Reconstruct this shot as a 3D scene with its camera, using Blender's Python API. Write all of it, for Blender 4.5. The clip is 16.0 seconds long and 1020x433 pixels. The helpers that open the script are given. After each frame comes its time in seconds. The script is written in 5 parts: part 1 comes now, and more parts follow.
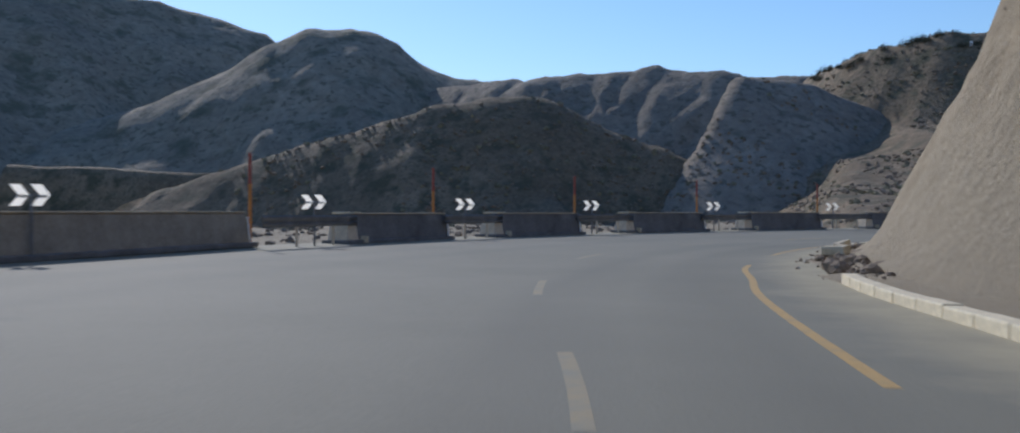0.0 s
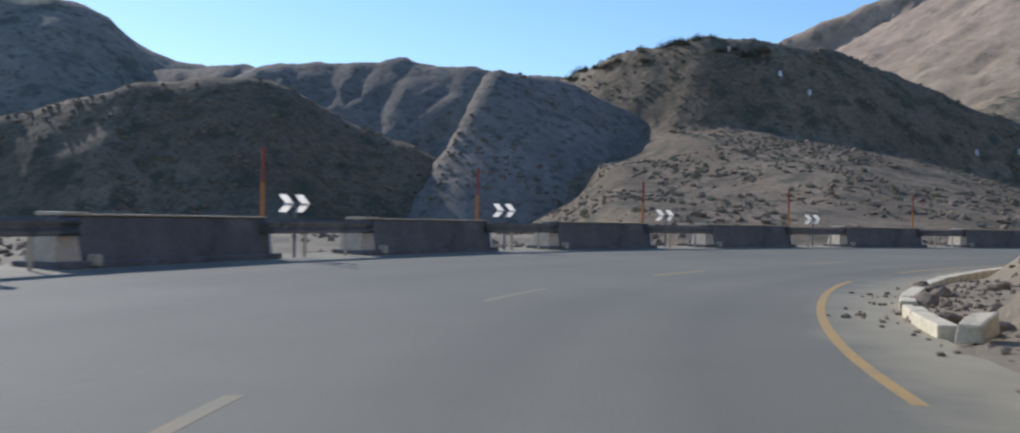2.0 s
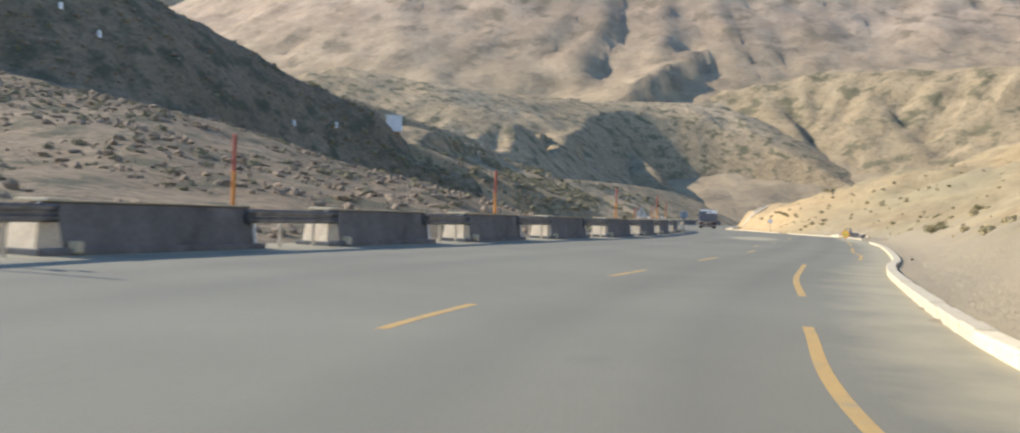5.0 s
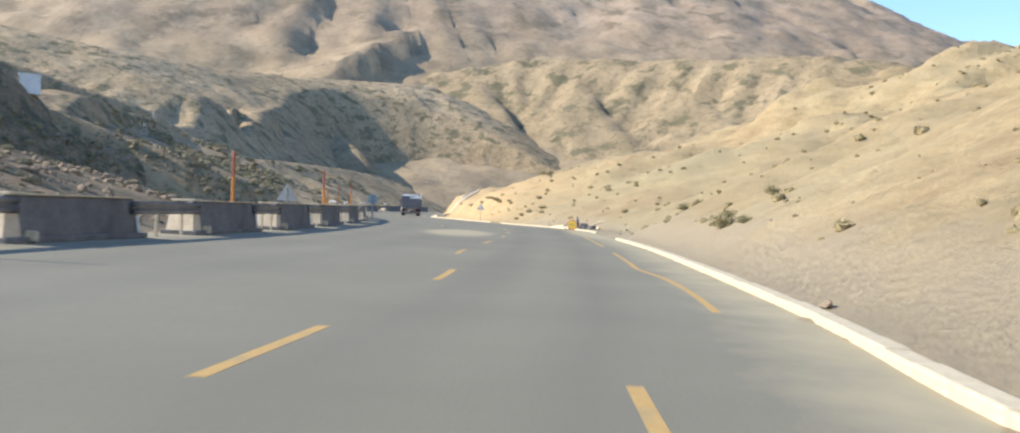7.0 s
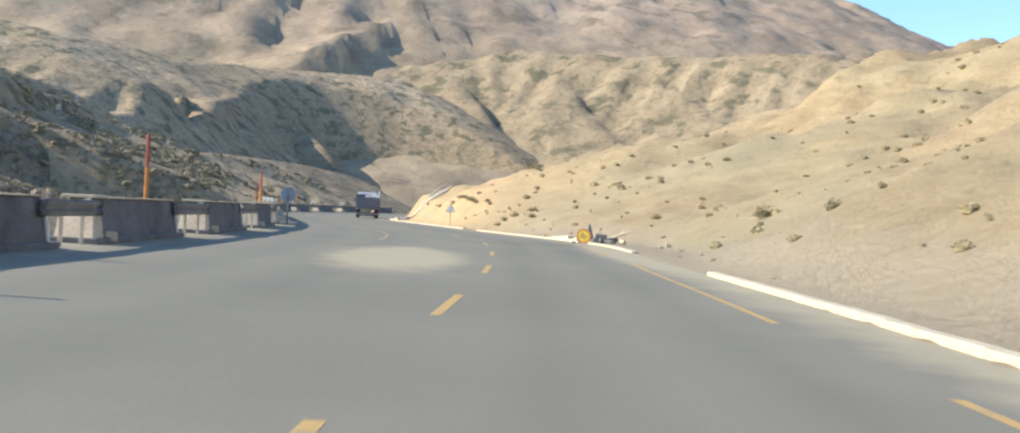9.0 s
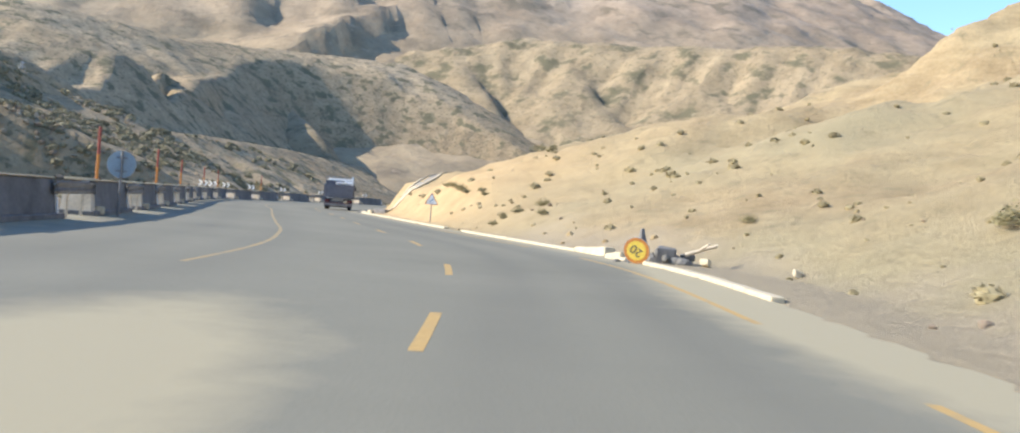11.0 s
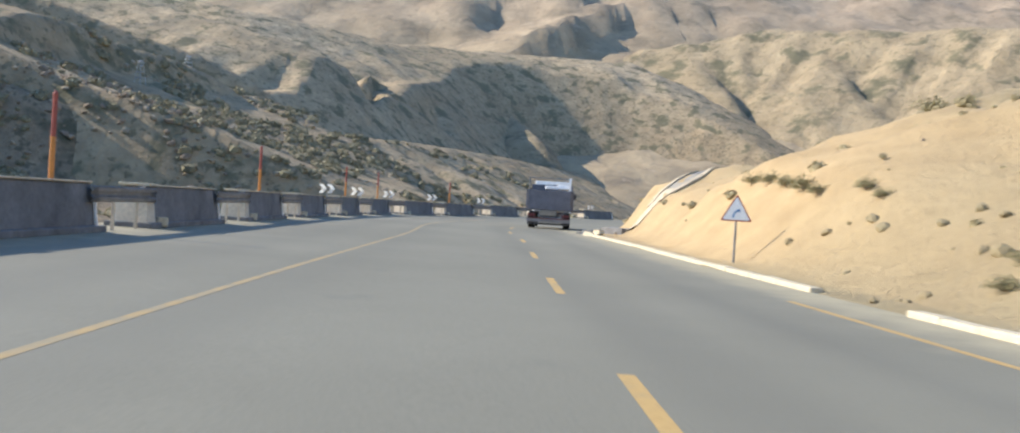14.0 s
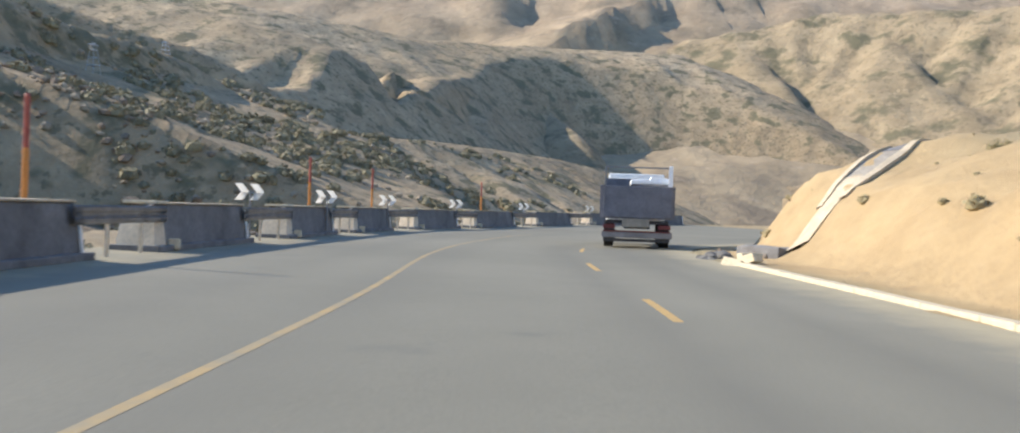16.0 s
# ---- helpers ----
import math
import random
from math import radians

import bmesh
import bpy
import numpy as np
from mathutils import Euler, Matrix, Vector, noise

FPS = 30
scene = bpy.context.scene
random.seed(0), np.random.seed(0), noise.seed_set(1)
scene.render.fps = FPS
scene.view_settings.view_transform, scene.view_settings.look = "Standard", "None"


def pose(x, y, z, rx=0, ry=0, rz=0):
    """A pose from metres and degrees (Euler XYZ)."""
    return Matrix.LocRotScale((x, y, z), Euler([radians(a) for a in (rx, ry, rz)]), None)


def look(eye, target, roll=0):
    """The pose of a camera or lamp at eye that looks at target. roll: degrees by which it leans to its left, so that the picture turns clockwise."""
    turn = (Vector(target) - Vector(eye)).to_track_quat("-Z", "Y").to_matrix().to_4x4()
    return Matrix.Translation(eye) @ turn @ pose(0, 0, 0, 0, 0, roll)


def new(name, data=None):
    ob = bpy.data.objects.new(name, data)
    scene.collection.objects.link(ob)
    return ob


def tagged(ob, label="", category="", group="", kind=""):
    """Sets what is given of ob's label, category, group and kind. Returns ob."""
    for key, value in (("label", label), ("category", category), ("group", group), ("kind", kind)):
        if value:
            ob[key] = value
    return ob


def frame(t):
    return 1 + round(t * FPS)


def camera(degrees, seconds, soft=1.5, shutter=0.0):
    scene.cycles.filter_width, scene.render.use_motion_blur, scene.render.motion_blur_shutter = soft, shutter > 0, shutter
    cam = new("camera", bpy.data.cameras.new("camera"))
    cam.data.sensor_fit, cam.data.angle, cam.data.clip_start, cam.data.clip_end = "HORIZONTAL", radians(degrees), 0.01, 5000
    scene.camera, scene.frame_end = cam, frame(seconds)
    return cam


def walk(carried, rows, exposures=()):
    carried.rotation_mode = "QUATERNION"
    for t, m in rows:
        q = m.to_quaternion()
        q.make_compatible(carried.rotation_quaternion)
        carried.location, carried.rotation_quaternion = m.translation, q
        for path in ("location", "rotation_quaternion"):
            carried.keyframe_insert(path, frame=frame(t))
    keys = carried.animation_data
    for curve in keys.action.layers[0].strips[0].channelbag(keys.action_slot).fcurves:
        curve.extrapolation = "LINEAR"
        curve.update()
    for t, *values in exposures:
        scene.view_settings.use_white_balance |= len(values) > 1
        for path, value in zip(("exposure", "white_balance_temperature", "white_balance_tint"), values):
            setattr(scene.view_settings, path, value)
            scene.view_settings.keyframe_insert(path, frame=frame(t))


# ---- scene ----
cam = camera(52.5, 16.0, soft=2.0, shutter=0.3)

PATH = [
    (0, (1.649, 0.057, 1.237), (1.457, 2.048, 1.228), -0.0),
    (0.5, (1.265, 5.881, 1.238), (1.162, 7.878, 1.233), 0.4),
    (1, (1.136, 11.356, 1.198), (1.138, 13.356, 1.195), 0.6),
    (1.5, (1.462, 17.235, 1.233), (1.599, 19.23, 1.239), 0.9),
    (2, (2.207, 23.148, 1.272), (2.51, 25.125, 1.276), 1.2),
    (2.5, (3.57, 28.853, 1.253), (4.06, 30.792, 1.259), 1.2),
    (3, (5.532, 34.445, 1.266), (6.229, 36.32, 1.266), 1.7),
    (3.5, (8.052, 39.619, 1.273), (8.961, 41.401, 1.267), 2.0),
    (4, (11.248, 44.598, 1.238), (12.36, 46.26, 1.233), 2.1),
    (4.5, (15.025, 49.283, 1.243), (16.307, 50.818, 1.238), 2.1),
    (5, (19.681, 53.97, 1.187), (21.109, 55.37, 1.184), 1.8),
    (5.2, (21.585, 55.578, 1.215), (23.065, 56.923, 1.215), 1.6),
    (7.3, (43.919, 68.038, 1.226), (45.689, 68.969, 1.225), 2.2),
    (7.5, (46.215, 69.273, 1.205), (47.989, 70.196, 1.211), 2.1),
    (8, (52.317, 72.774, 1.258), (54.095, 73.689, 1.25), 2.2),
    (8.5, (57.715, 75.946, 1.205), (59.491, 76.867, 1.204), 2.2),
    (8.7, (59.703, 77.162, 1.274), (61.48, 78.079, 1.273), 2.5),
    (10.8, (81.036, 87.843, 1.266), (82.811, 88.765, 1.254), 4.4),
    (11, (83.079, 88.993, 1.265), (84.853, 89.916, 1.252), 4.4),
    (11.5, (88.335, 91.911, 1.252), (90.096, 92.861, 1.236), 4.3),
    (12, (93.46, 94.951, 1.238), (95.187, 95.96, 1.221), 4.5),
    (12.5, (98.508, 98.32, 1.247), (100.19, 99.402, 1.222), 4.4),
    (13, (103.337, 101.907, 1.263), (104.967, 103.066, 1.243), 4.1),
    (13.5, (107.897, 105.68, 1.251), (109.472, 106.911, 1.234), 3.8),
    (14, (112.351, 109.601, 1.226), (113.881, 110.889, 1.207), 3.6),
    (14.5, (116.88, 113.79, 1.23), (118.372, 115.121, 1.21), 3.0),
    (15, (121.363, 118.01, 1.252), (122.839, 119.361, 1.238), 2.7),
    (15.5, (125.639, 122.052, 1.266), (127.115, 123.402, 1.254), 2.3),
    (16, (129.796, 125.686, 1.298), (131.278, 127.029, 1.286), 2.0),
]
EXPOSURES = [(0, -0.36, 5650, 14), (1, -0.35, 5650, 14), (1.5, -0.22, 5700, 14), (3, 0.07, 5780, 13), (4, 0.29, 6080, 12), (5, 0.75, 6540, 11), (8, 0.91, 6420, 11), (12, 1.0, 6300, 11), (14, 0.92, 6280, 11), (16, 0.9, 6420, 12)]
walk(cam, [(t, look(eye, target, roll)) for t, eye, target, roll in PATH], EXPOSURES)

# ---- world, sun, exposure ----
SUN_TO = Vector((-0.5, 0.866, math.tan(radians(30.5)))).normalized()
world = bpy.data.worlds.new("sky")
scene.world = world
world.use_nodes = True
wn = world.node_tree
sky = wn.nodes.new("ShaderNodeTexSky")
sky.sky_type, sky.sun_disc = "NISHITA", False
sky.sun_elevation, sky.sun_rotation = radians(30.5), math.atan2(SUN_TO.x, SUN_TO.y)
sky.air_density, sky.dust_density, sky.ozone_density, sky.altitude = 1.4, 0.4, 6.0, 900.0
wn.nodes["Background"].inputs["Strength"].default_value = 0.142
wn.links.new(sky.outputs[0], wn.nodes["Background"].inputs["Color"])
sun_data = bpy.data.lights.new("sun", "SUN")
sun_data.energy, sun_data.angle, sun_data.color = 4.05, radians(0.6), (1.0, 0.91, 0.77)
sun = new("sun", sun_data)
sun.rotation_euler = (-SUN_TO).to_track_quat("-Z", "Y").to_euler()
sun.location = (0, 0, 200)


# ---- materials ----
def material(name, rough=0.9, metal=0.0):
    m = bpy.data.materials.new(name)
    m.use_nodes = True
    nt = m.node_tree
    b = nt.nodes["Principled BSDF"]
    b.inputs["Roughness"].default_value, b.inputs["Metallic"].default_value = rough, metal
    b.inputs["Specular IOR Level"].default_value = 0.3
    return m, nt, b


def tex_noise(nt, coord, scale, detail=5, rough=0.6, stretch=None):
    n = nt.nodes.new("ShaderNodeTexNoise")
    n.inputs["Scale"].default_value, n.inputs["Detail"].default_value, n.inputs["Roughness"].default_value = scale, detail, rough
    if stretch:
        mp = nt.nodes.new("ShaderNodeMapping")
        mp.inputs["Scale"].default_value = stretch
        nt.links.new(coord, mp.inputs["Vector"])
        coord = mp.outputs[0]
    nt.links.new(coord, n.inputs["Vector"])
    return n.outputs["Fac"]


def ramp(nt, fac, stops):
    r = nt.nodes.new("ShaderNodeValToRGB")
    r.color_ramp.elements[0].position, r.color_ramp.elements[0].color = stops[0][0], (*stops[0][1], 1)
    r.color_ramp.elements[1].position, r.color_ramp.elements[1].color = stops[-1][0], (*stops[-1][1], 1)
    for p, c in stops[1:-1]:
        e = r.color_ramp.elements.new(p)
        e.color = (*c, 1)
    nt.links.new(fac, r.inputs["Fac"])
    return r.outputs["Color"]


def mixc(nt, fac, a, b, mode="MIX"):
    m = nt.nodes.new("ShaderNodeMix")
    m.data_type, m.blend_type = "RGBA", mode
    for sock, v in ((m.inputs["Factor"], fac), (m.inputs["A"], a), (m.inputs["B"], b)):
        if isinstance(v, (int, float)):
            sock.default_value = v
        elif isinstance(v, tuple):
            sock.default_value = (*v, 1)
        else:
            nt.links.new(v, sock)
    return m.outputs["Result"]


def bump(nt, b, height, dist, strength=1.0):
    n = nt.nodes.new("ShaderNodeBump")
    n.inputs["Distance"].default_value, n.inputs["Strength"].default_value = dist, strength
    nt.links.new(height, n.inputs["Height"])
    nt.links.new(n.outputs[0], b.inputs["Normal"])


def where(nt):
    return nt.nodes.new("ShaderNodeNewGeometry").outputs["Position"]


def soil(name, cols, scrub, big, fine, scrub_at=(0.58, 0.70), bump_d=0.3, spots=0.25, low=None, speck=0.7):
    """Dry hillside: two earth tones by large noise, fine grain, and darker scrub specks."""
    m, nt, b = material(name, 0.95)
    p = where(nt)
    base = ramp(nt, tex_noise(nt, p, big, 6), [(0.3, cols[0]), (0.52, cols[1]), (0.72, cols[2])])
    if low:  # ochre earth on the foothills, up to a height
        z = nt.nodes.new("ShaderNodeSeparateXYZ")
        nt.links.new(p, z.inputs[0])
        band = nt.nodes.new("ShaderNodeMapRange")
        band.inputs["From Min"].default_value, band.inputs["From Max"].default_value = low[1], low[0]
        nt.links.new(z.outputs["Z"], band.inputs["Value"])
        base = mixc(nt, band.outputs[0], base, low[2])
    grain = ramp(nt, tex_noise(nt, p, fine, 6, 0.7), [(0.25, (0.62, 0.62, 0.62)), (0.75, (1.3, 1.3, 1.3))])
    c = mixc(nt, 1.0, base, grain, "MULTIPLY")
    sp = ramp(nt, tex_noise(nt, p, spots, 3, 0.6), [(scrub_at[0], (0, 0, 0)), (scrub_at[1], (1, 1, 1))])
    c = mixc(nt, sp, c, scrub)
    dots = ramp(nt, tex_noise(nt, p, spots * 5.0, 3, 0.55), [(0.56, (0, 0, 0)), (0.64, (speck, speck, speck))])
    c = mixc(nt, dots, c, tuple(0.8 * v for v in scrub))
    pale = ramp(nt, tex_noise(nt, p, spots * 2.3, 5, 0.7, (1, 1, 2.0)), [(0.60, (0, 0, 0)), (0.72, (0.55, 0.55, 0.55))])
    c = mixc(nt, pale, c, tuple(1.15 * v for v in cols[2]))
    nt.links.new(c, b.inputs["Base Color"])
    bump(nt, b, tex_noise(nt, p, fine * 0.7, 8, 0.7), bump_d)
    return m


def plain(name, col, rough=0.8, metal=0.0, var=0.25, scale=6.0, bump_d=0.004):
    m, nt, b = material(name, rough, metal)
    g = nt.nodes.new("ShaderNodeTexCoord").outputs["Object"]
    lo, hi = tuple(v * (1 - var) for v in col), tuple(v * (1 + var) for v in col)
    a = ramp(nt, tex_noise(nt, g, scale, 6, 0.65), [(0.3, lo), (0.7, hi)])
    k = ramp(nt, tex_noise(nt, g, scale * 9, 4, 0.6), [(0.3, (0.85, 0.85, 0.85)), (0.7, (1.12, 1.12, 1.12))])
    nt.links.new(mixc(nt, 1.0, a, k, "MULTIPLY"), b.inputs["Base Color"])
    if bump_d:
        bump(nt, b, tex_noise(nt, g, scale * 4, 6, 0.65), bump_d)
    return m


def bank_soil():
    """Sandy bank: pale sand with darker streaks, scrub specks, and grey rock where the bank is cut steeply."""
    m, nt, b = material("sandy_bank", 0.95)
    p = where(nt)
    c = ramp(nt, tex_noise(nt, p, 0.07, 6, 0.6), [(0.3, (0.355, 0.262, 0.146)), (0.5, (0.44, 0.333, 0.186)), (0.7, (0.51, 0.393, 0.23))])
    streak = ramp(nt, tex_noise(nt, p, 0.35, 6, 0.65, (1.0, 1.0, 3.0)), [(0.3, (0.72, 0.70, 0.66)), (0.65, (1.12, 1.12, 1.1))])
    c = mixc(nt, 1.0, c, streak, "MULTIPLY")
    grain = ramp(nt, tex_noise(nt, p, 5.0, 6, 0.75), [(0.25, (0.72, 0.72, 0.72)), (0.75, (1.2, 1.2, 1.2))])
    c = mixc(nt, 1.0, c, grain, "MULTIPLY")
    olive = ramp(nt, tex_noise(nt, p, 0.035, 5, 0.6), [(0.36, (0, 0, 0)), (0.58, (0.85, 0.85, 0.85))])
    c = mixc(nt, olive, c, (0.29, 0.248, 0.145))
    sp = ramp(nt, tex_noise(nt, p, 0.8, 4, 0.65), [(0.56, (0, 0, 0)), (0.68, (0.75, 0.75, 0.75))])
    c = mixc(nt, sp, c, (0.25, 0.205, 0.115))
    at = nt.nodes.new("ShaderNodeAttribute")
    at.attribute_name = "rock"
    rk = ramp(nt, tex_noise(nt, p, 0.5, 7, 0.7, (1, 1, 2.2)), [(0.3, (0.23, 0.175, 0.105)), (0.5, (0.34, 0.265, 0.165)), (0.7, (0.43, 0.34, 0.22))])
    c = mixc(nt, at.outputs["Fac"], c, rk)
    ve = nt.nodes.new("ShaderNodeAttribute")
    ve.attribute_name = "verge"
    gr = nt.nodes.new("ShaderNodeMath")
    gr.operation = "MULTIPLY_ADD"
    nt.links.new(tex_noise(nt, p, 0.30, 6, 0.65), gr.inputs[0])
    gr.inputs[1].default_value = 0.9
    nt.links.new(ve.outputs["Fac"], gr.inputs[2])
    c = mixc(nt, ramp(nt, gr.outputs[0], [(0.62, (0, 0, 0)), (1.0, (0.85, 0.85, 0.85))]), c, (0.34, 0.28, 0.19))
    fr = nt.nodes.new("ShaderNodeAttribute")
    fr.attribute_name = "fresh"
    cut = ramp(nt, tex_noise(nt, p, 0.45, 6, 0.65, (1, 1, 2.0)), [(0.3, (0.44, 0.30, 0.148)), (0.7, (0.57, 0.405, 0.21))])
    c = mixc(nt, fr.outputs["Fac"], c, cut)
    nt.links.new(c, b.inputs["Base Color"])
    bump(nt, b, tex_noise(nt, p, 1.8, 9, 0.72), 0.16)
    return m


M_SAND = bank_soil()
M_ROCKY = soil("rocky_slope", ((0.185, 0.138, 0.086), (0.255, 0.192, 0.122), (0.325, 0.25, 0.162)), (0.115, 0.105, 0.065), 0.05, 0.7, (0.50, 0.64), 0.5, 0.26)
M_DARKHILL = soil("dark_hill", ((0.24, 0.205, 0.155), (0.31, 0.265, 0.195), (0.37, 0.31, 0.23)), (0.15, 0.145, 0.10), 0.02, 0.3, (0.52, 0.66), 0.8, 0.1)
M_CLIFF = soil("eroded_cliff", ((0.22, 0.19, 0.15), (0.30, 0.25, 0.19), (0.38, 0.32, 0.25)), (0.15, 0.14, 0.10), 0.04, 0.4, (0.60, 0.72), 0.8, 0.12)
M_FAR = soil("pinkish_mountain", ((0.336, 0.249, 0.170), (0.403, 0.300, 0.207), (0.459, 0.349, 0.246)), (0.23, 0.18, 0.12), 0.006, 0.05, (0.54, 0.66), 1.6, 0.06, low=(45.0, 120.0, (0.36, 0.275, 0.168)), speck=0.3)
M_MOUNT = soil("ochre_mountain", ((0.277, 0.210, 0.124), (0.354, 0.271, 0.163), (0.425, 0.330, 0.206)), (0.155, 0.135, 0.08), 0.008, 0.11, (0.53, 0.63), 1.8, 0.09, speck=0.4)
M_SPUR = soil("tan_spur", ((0.317, 0.232, 0.134), (0.409, 0.305, 0.181), (0.488, 0.372, 0.232)), (0.18, 0.155, 0.09), 0.015, 0.3, (0.53, 0.62), 0.8, 0.22)


def asphalt():
    m, nt, b = material("worn_asphalt", 0.85)
    p = where(nt)
    big = ramp(nt, tex_noise(nt, p, 0.10, 5, 0.6), [(0.3, (0.180, 0.169, 0.127)), (0.7, (0.231, 0.217, 0.164))])
    fine = ramp(nt, tex_noise(nt, p, 30.0, 4, 0.7), [(0.25, (0.84, 0.84, 0.84)), (0.75, (1.16, 1.16, 1.16))])
    c = mixc(nt, 1.0, big, fine, "MULTIPLY")
    stain = ramp(nt, tex_noise(nt, p, 0.35, 4, 0.55), [(0.66, (0, 0, 0)), (0.78, (0.45, 0.45, 0.45))])
    c = mixc(nt, stain, c, (0.10, 0.098, 0.09))
    tr = nt.nodes.new("ShaderNodeAttribute")
    tr.attribute_name = "track"
    worn = nt.nodes.new("ShaderNodeMath")
    worn.operation = "MULTIPLY"
    nt.links.new(tr.outputs["Fac"], worn.inputs[0])
    nt.links.new(tex_noise(nt, p, 0.15, 4, 0.6), worn.inputs[1])
    c = mixc(nt, worn.outputs[0], c, (0.15, 0.142, 0.112))
    at = nt.nodes.new("ShaderNodeAttribute")
    at.attribute_name = "dust"
    brk = nt.nodes.new("ShaderNodeMath")
    brk.operation = "MULTIPLY_ADD"
    nt.links.new(tex_noise(nt, p, 0.8, 5, 0.65), brk.inputs[0])
    brk.inputs[1].default_value = 0.7
    nt.links.new(at.outputs["Fac"], brk.inputs[2])
    f = ramp(nt, brk.outputs[0], [(0.48, (0, 0, 0)), (0.95, (0.85, 0.85, 0.85))])
    c = mixc(nt, f, c, (0.40, 0.345, 0.222))
    nt.links.new(c, b.inputs["Base Color"])
    bump(nt, b, tex_noise(nt, p, 45.0, 3, 0.7), 0.004)
    return m


M_ASPHALT = asphalt()


def worn_paint(name, lo, hi):
    """Orange road paint rubbed through to the asphalt."""
    m, nt, b = material(name, 0.8)
    p = where(nt)
    w = ramp(nt, tex_noise(nt, p, 1.6, 7, 0.75), [(lo, (0, 0, 0)), (hi, (1, 1, 1))])
    col = ramp(nt, tex_noise(nt, p, 12.0, 5, 0.7), [(0.3, (0.40, 0.26, 0.095)), (0.7, (0.52, 0.345, 0.13))])
    nt.links.new(mixc(nt, w, (0.25, 0.23, 0.165), col), b.inputs["Base Color"])
    return m


M_PAINT = worn_paint("worn_orange_road_paint", 0.22, 0.5)
M_FADED = worn_paint("faded_orange_road_paint", 0.34, 0.74)
M_GHOST = worn_paint("almost_worn_off_road_paint", 0.42, 1.15)
M_CONC = plain("weathered_concrete", (0.34, 0.30, 0.24), 0.9, 0, 0.25, 1.3, 0.01)
# Dark tone takes in the shade on the parapets' road side.
M_WALLDARK = plain("shade_darkened_concrete", (0.185, 0.178, 0.17), 0.9, 0, 0.3, 1.1, 0.012)
M_PALE = plain("pale_concrete", (0.66, 0.55, 0.40), 0.85, 0, 0.22, 1.6, 0.008)
M_KERB = plain("cream_painted_kerb", (0.60, 0.515, 0.36), 0.75, 0, 0.2, 2.0, 0.006)
# Brighter kerb copy: sunlit look put into the colour where exposure is low.
M_KERBBRIGHT = plain("bright_cream_painted_kerb", (0.76, 0.655, 0.45), 0.75, 0, 0.2, 2.0, 0.006)
M_SHEET = plain("white_reflective_sheet", (0.95, 0.95, 0.93), 0.4, 0, 0.04, 2.0, 0.0)
def translucent(m, share):
    """Lets light from behind through, to brighten a front that stands in shade."""
    nt = m.node_tree
    tr, mx = nt.nodes.new("ShaderNodeBsdfTranslucent"), nt.nodes.new("ShaderNodeMixShader")
    tr.inputs["Color"].default_value, mx.inputs[0].default_value = (0.95, 0.93, 0.88, 1), share
    nt.links.new(nt.nodes["Principled BSDF"].outputs[0], mx.inputs[1])
    nt.links.new(tr.outputs[0], mx.inputs[2])
    nt.links.new(mx.outputs[0], nt.nodes["Material Output"].inputs["Surface"])
    return m


# Translucency is added to make the chevrons' shaded fronts look white.
M_CHEVRON = translucent(plain("white_backlit_chevron", (0.95, 0.95, 0.93), 0.4, 0, 0.04, 2.0, 0.0), 0.85)
M_LIME = plain("cream_mortar", (0.52, 0.43, 0.30), 0.85, 0, 0.2, 1.6, 0.008)
M_WHITE = plain("white_paint", (0.84, 0.83, 0.79), 0.5, 0, 0.08, 2.0, 0.001)
M_BLACK = plain("black_paint", (0.09, 0.09, 0.095), 0.6, 0, 0.3, 3.0, 0.001)
M_RAIL = plain("dull_galvanised_steel", (0.24, 0.24, 0.24), 0.6, 0.4, 0.2, 2.0, 0.002)
M_ORANGE = plain("orange_paint", (0.54, 0.225, 0.06), 0.6, 0, 0.2, 3.0, 0.002)
M_RED = plain("faded_red_paint", (0.34, 0.09, 0.065), 0.6, 0, 0.25, 3.0, 0.002)
M_YELLOW = plain("yellow_sign_sheet", (0.75, 0.56, 0.10), 0.5, 0, 0.1, 3.0, 0.0)
M_SIGNBACK = plain("bare_aluminium_back", (0.45, 0.47, 0.48), 0.5, 0.4, 0.15, 3.0, 0.001)
M_PANEL = plain("blue_grey_metal", (0.30, 0.38, 0.45), 0.5, 0.2, 0.12, 3.0, 0.001)
M_BLUE = plain("blue_paint", (0.12, 0.25, 0.45), 0.5, 0, 0.1, 3.0, 0.0)
M_STEEL = plain("dark_steel", (0.07, 0.07, 0.075), 0.6, 0.3, 0.3, 3.0, 0.003)
M_TARP = plain("grey_tailgate_paint", (0.16, 0.16, 0.178), 0.6, 0.0, 0.25, 2.0, 0.004)
M_DUSTY = plain("dusty_grey_steel", (0.26, 0.235, 0.22), 0.8, 0.0, 0.25, 3.0, 0.003)
M_RUBBER = plain("tyre_rubber", (0.025, 0.025, 0.025), 0.9, 0, 0.2, 5.0, 0.003)
M_TAIL = plain("red_lamp_plastic", (0.14, 0.03, 0.03), 0.3, 0, 0.1, 5.0, 0.0)
M_GLASS = plain("dark_glass", (0.02, 0.025, 0.03), 0.1, 0, 0.1, 5.0, 0.0)
M_STONE = plain("brown_stone", (0.26, 0.20, 0.14), 0.95, 0, 0.35, 1.0, 0.03)
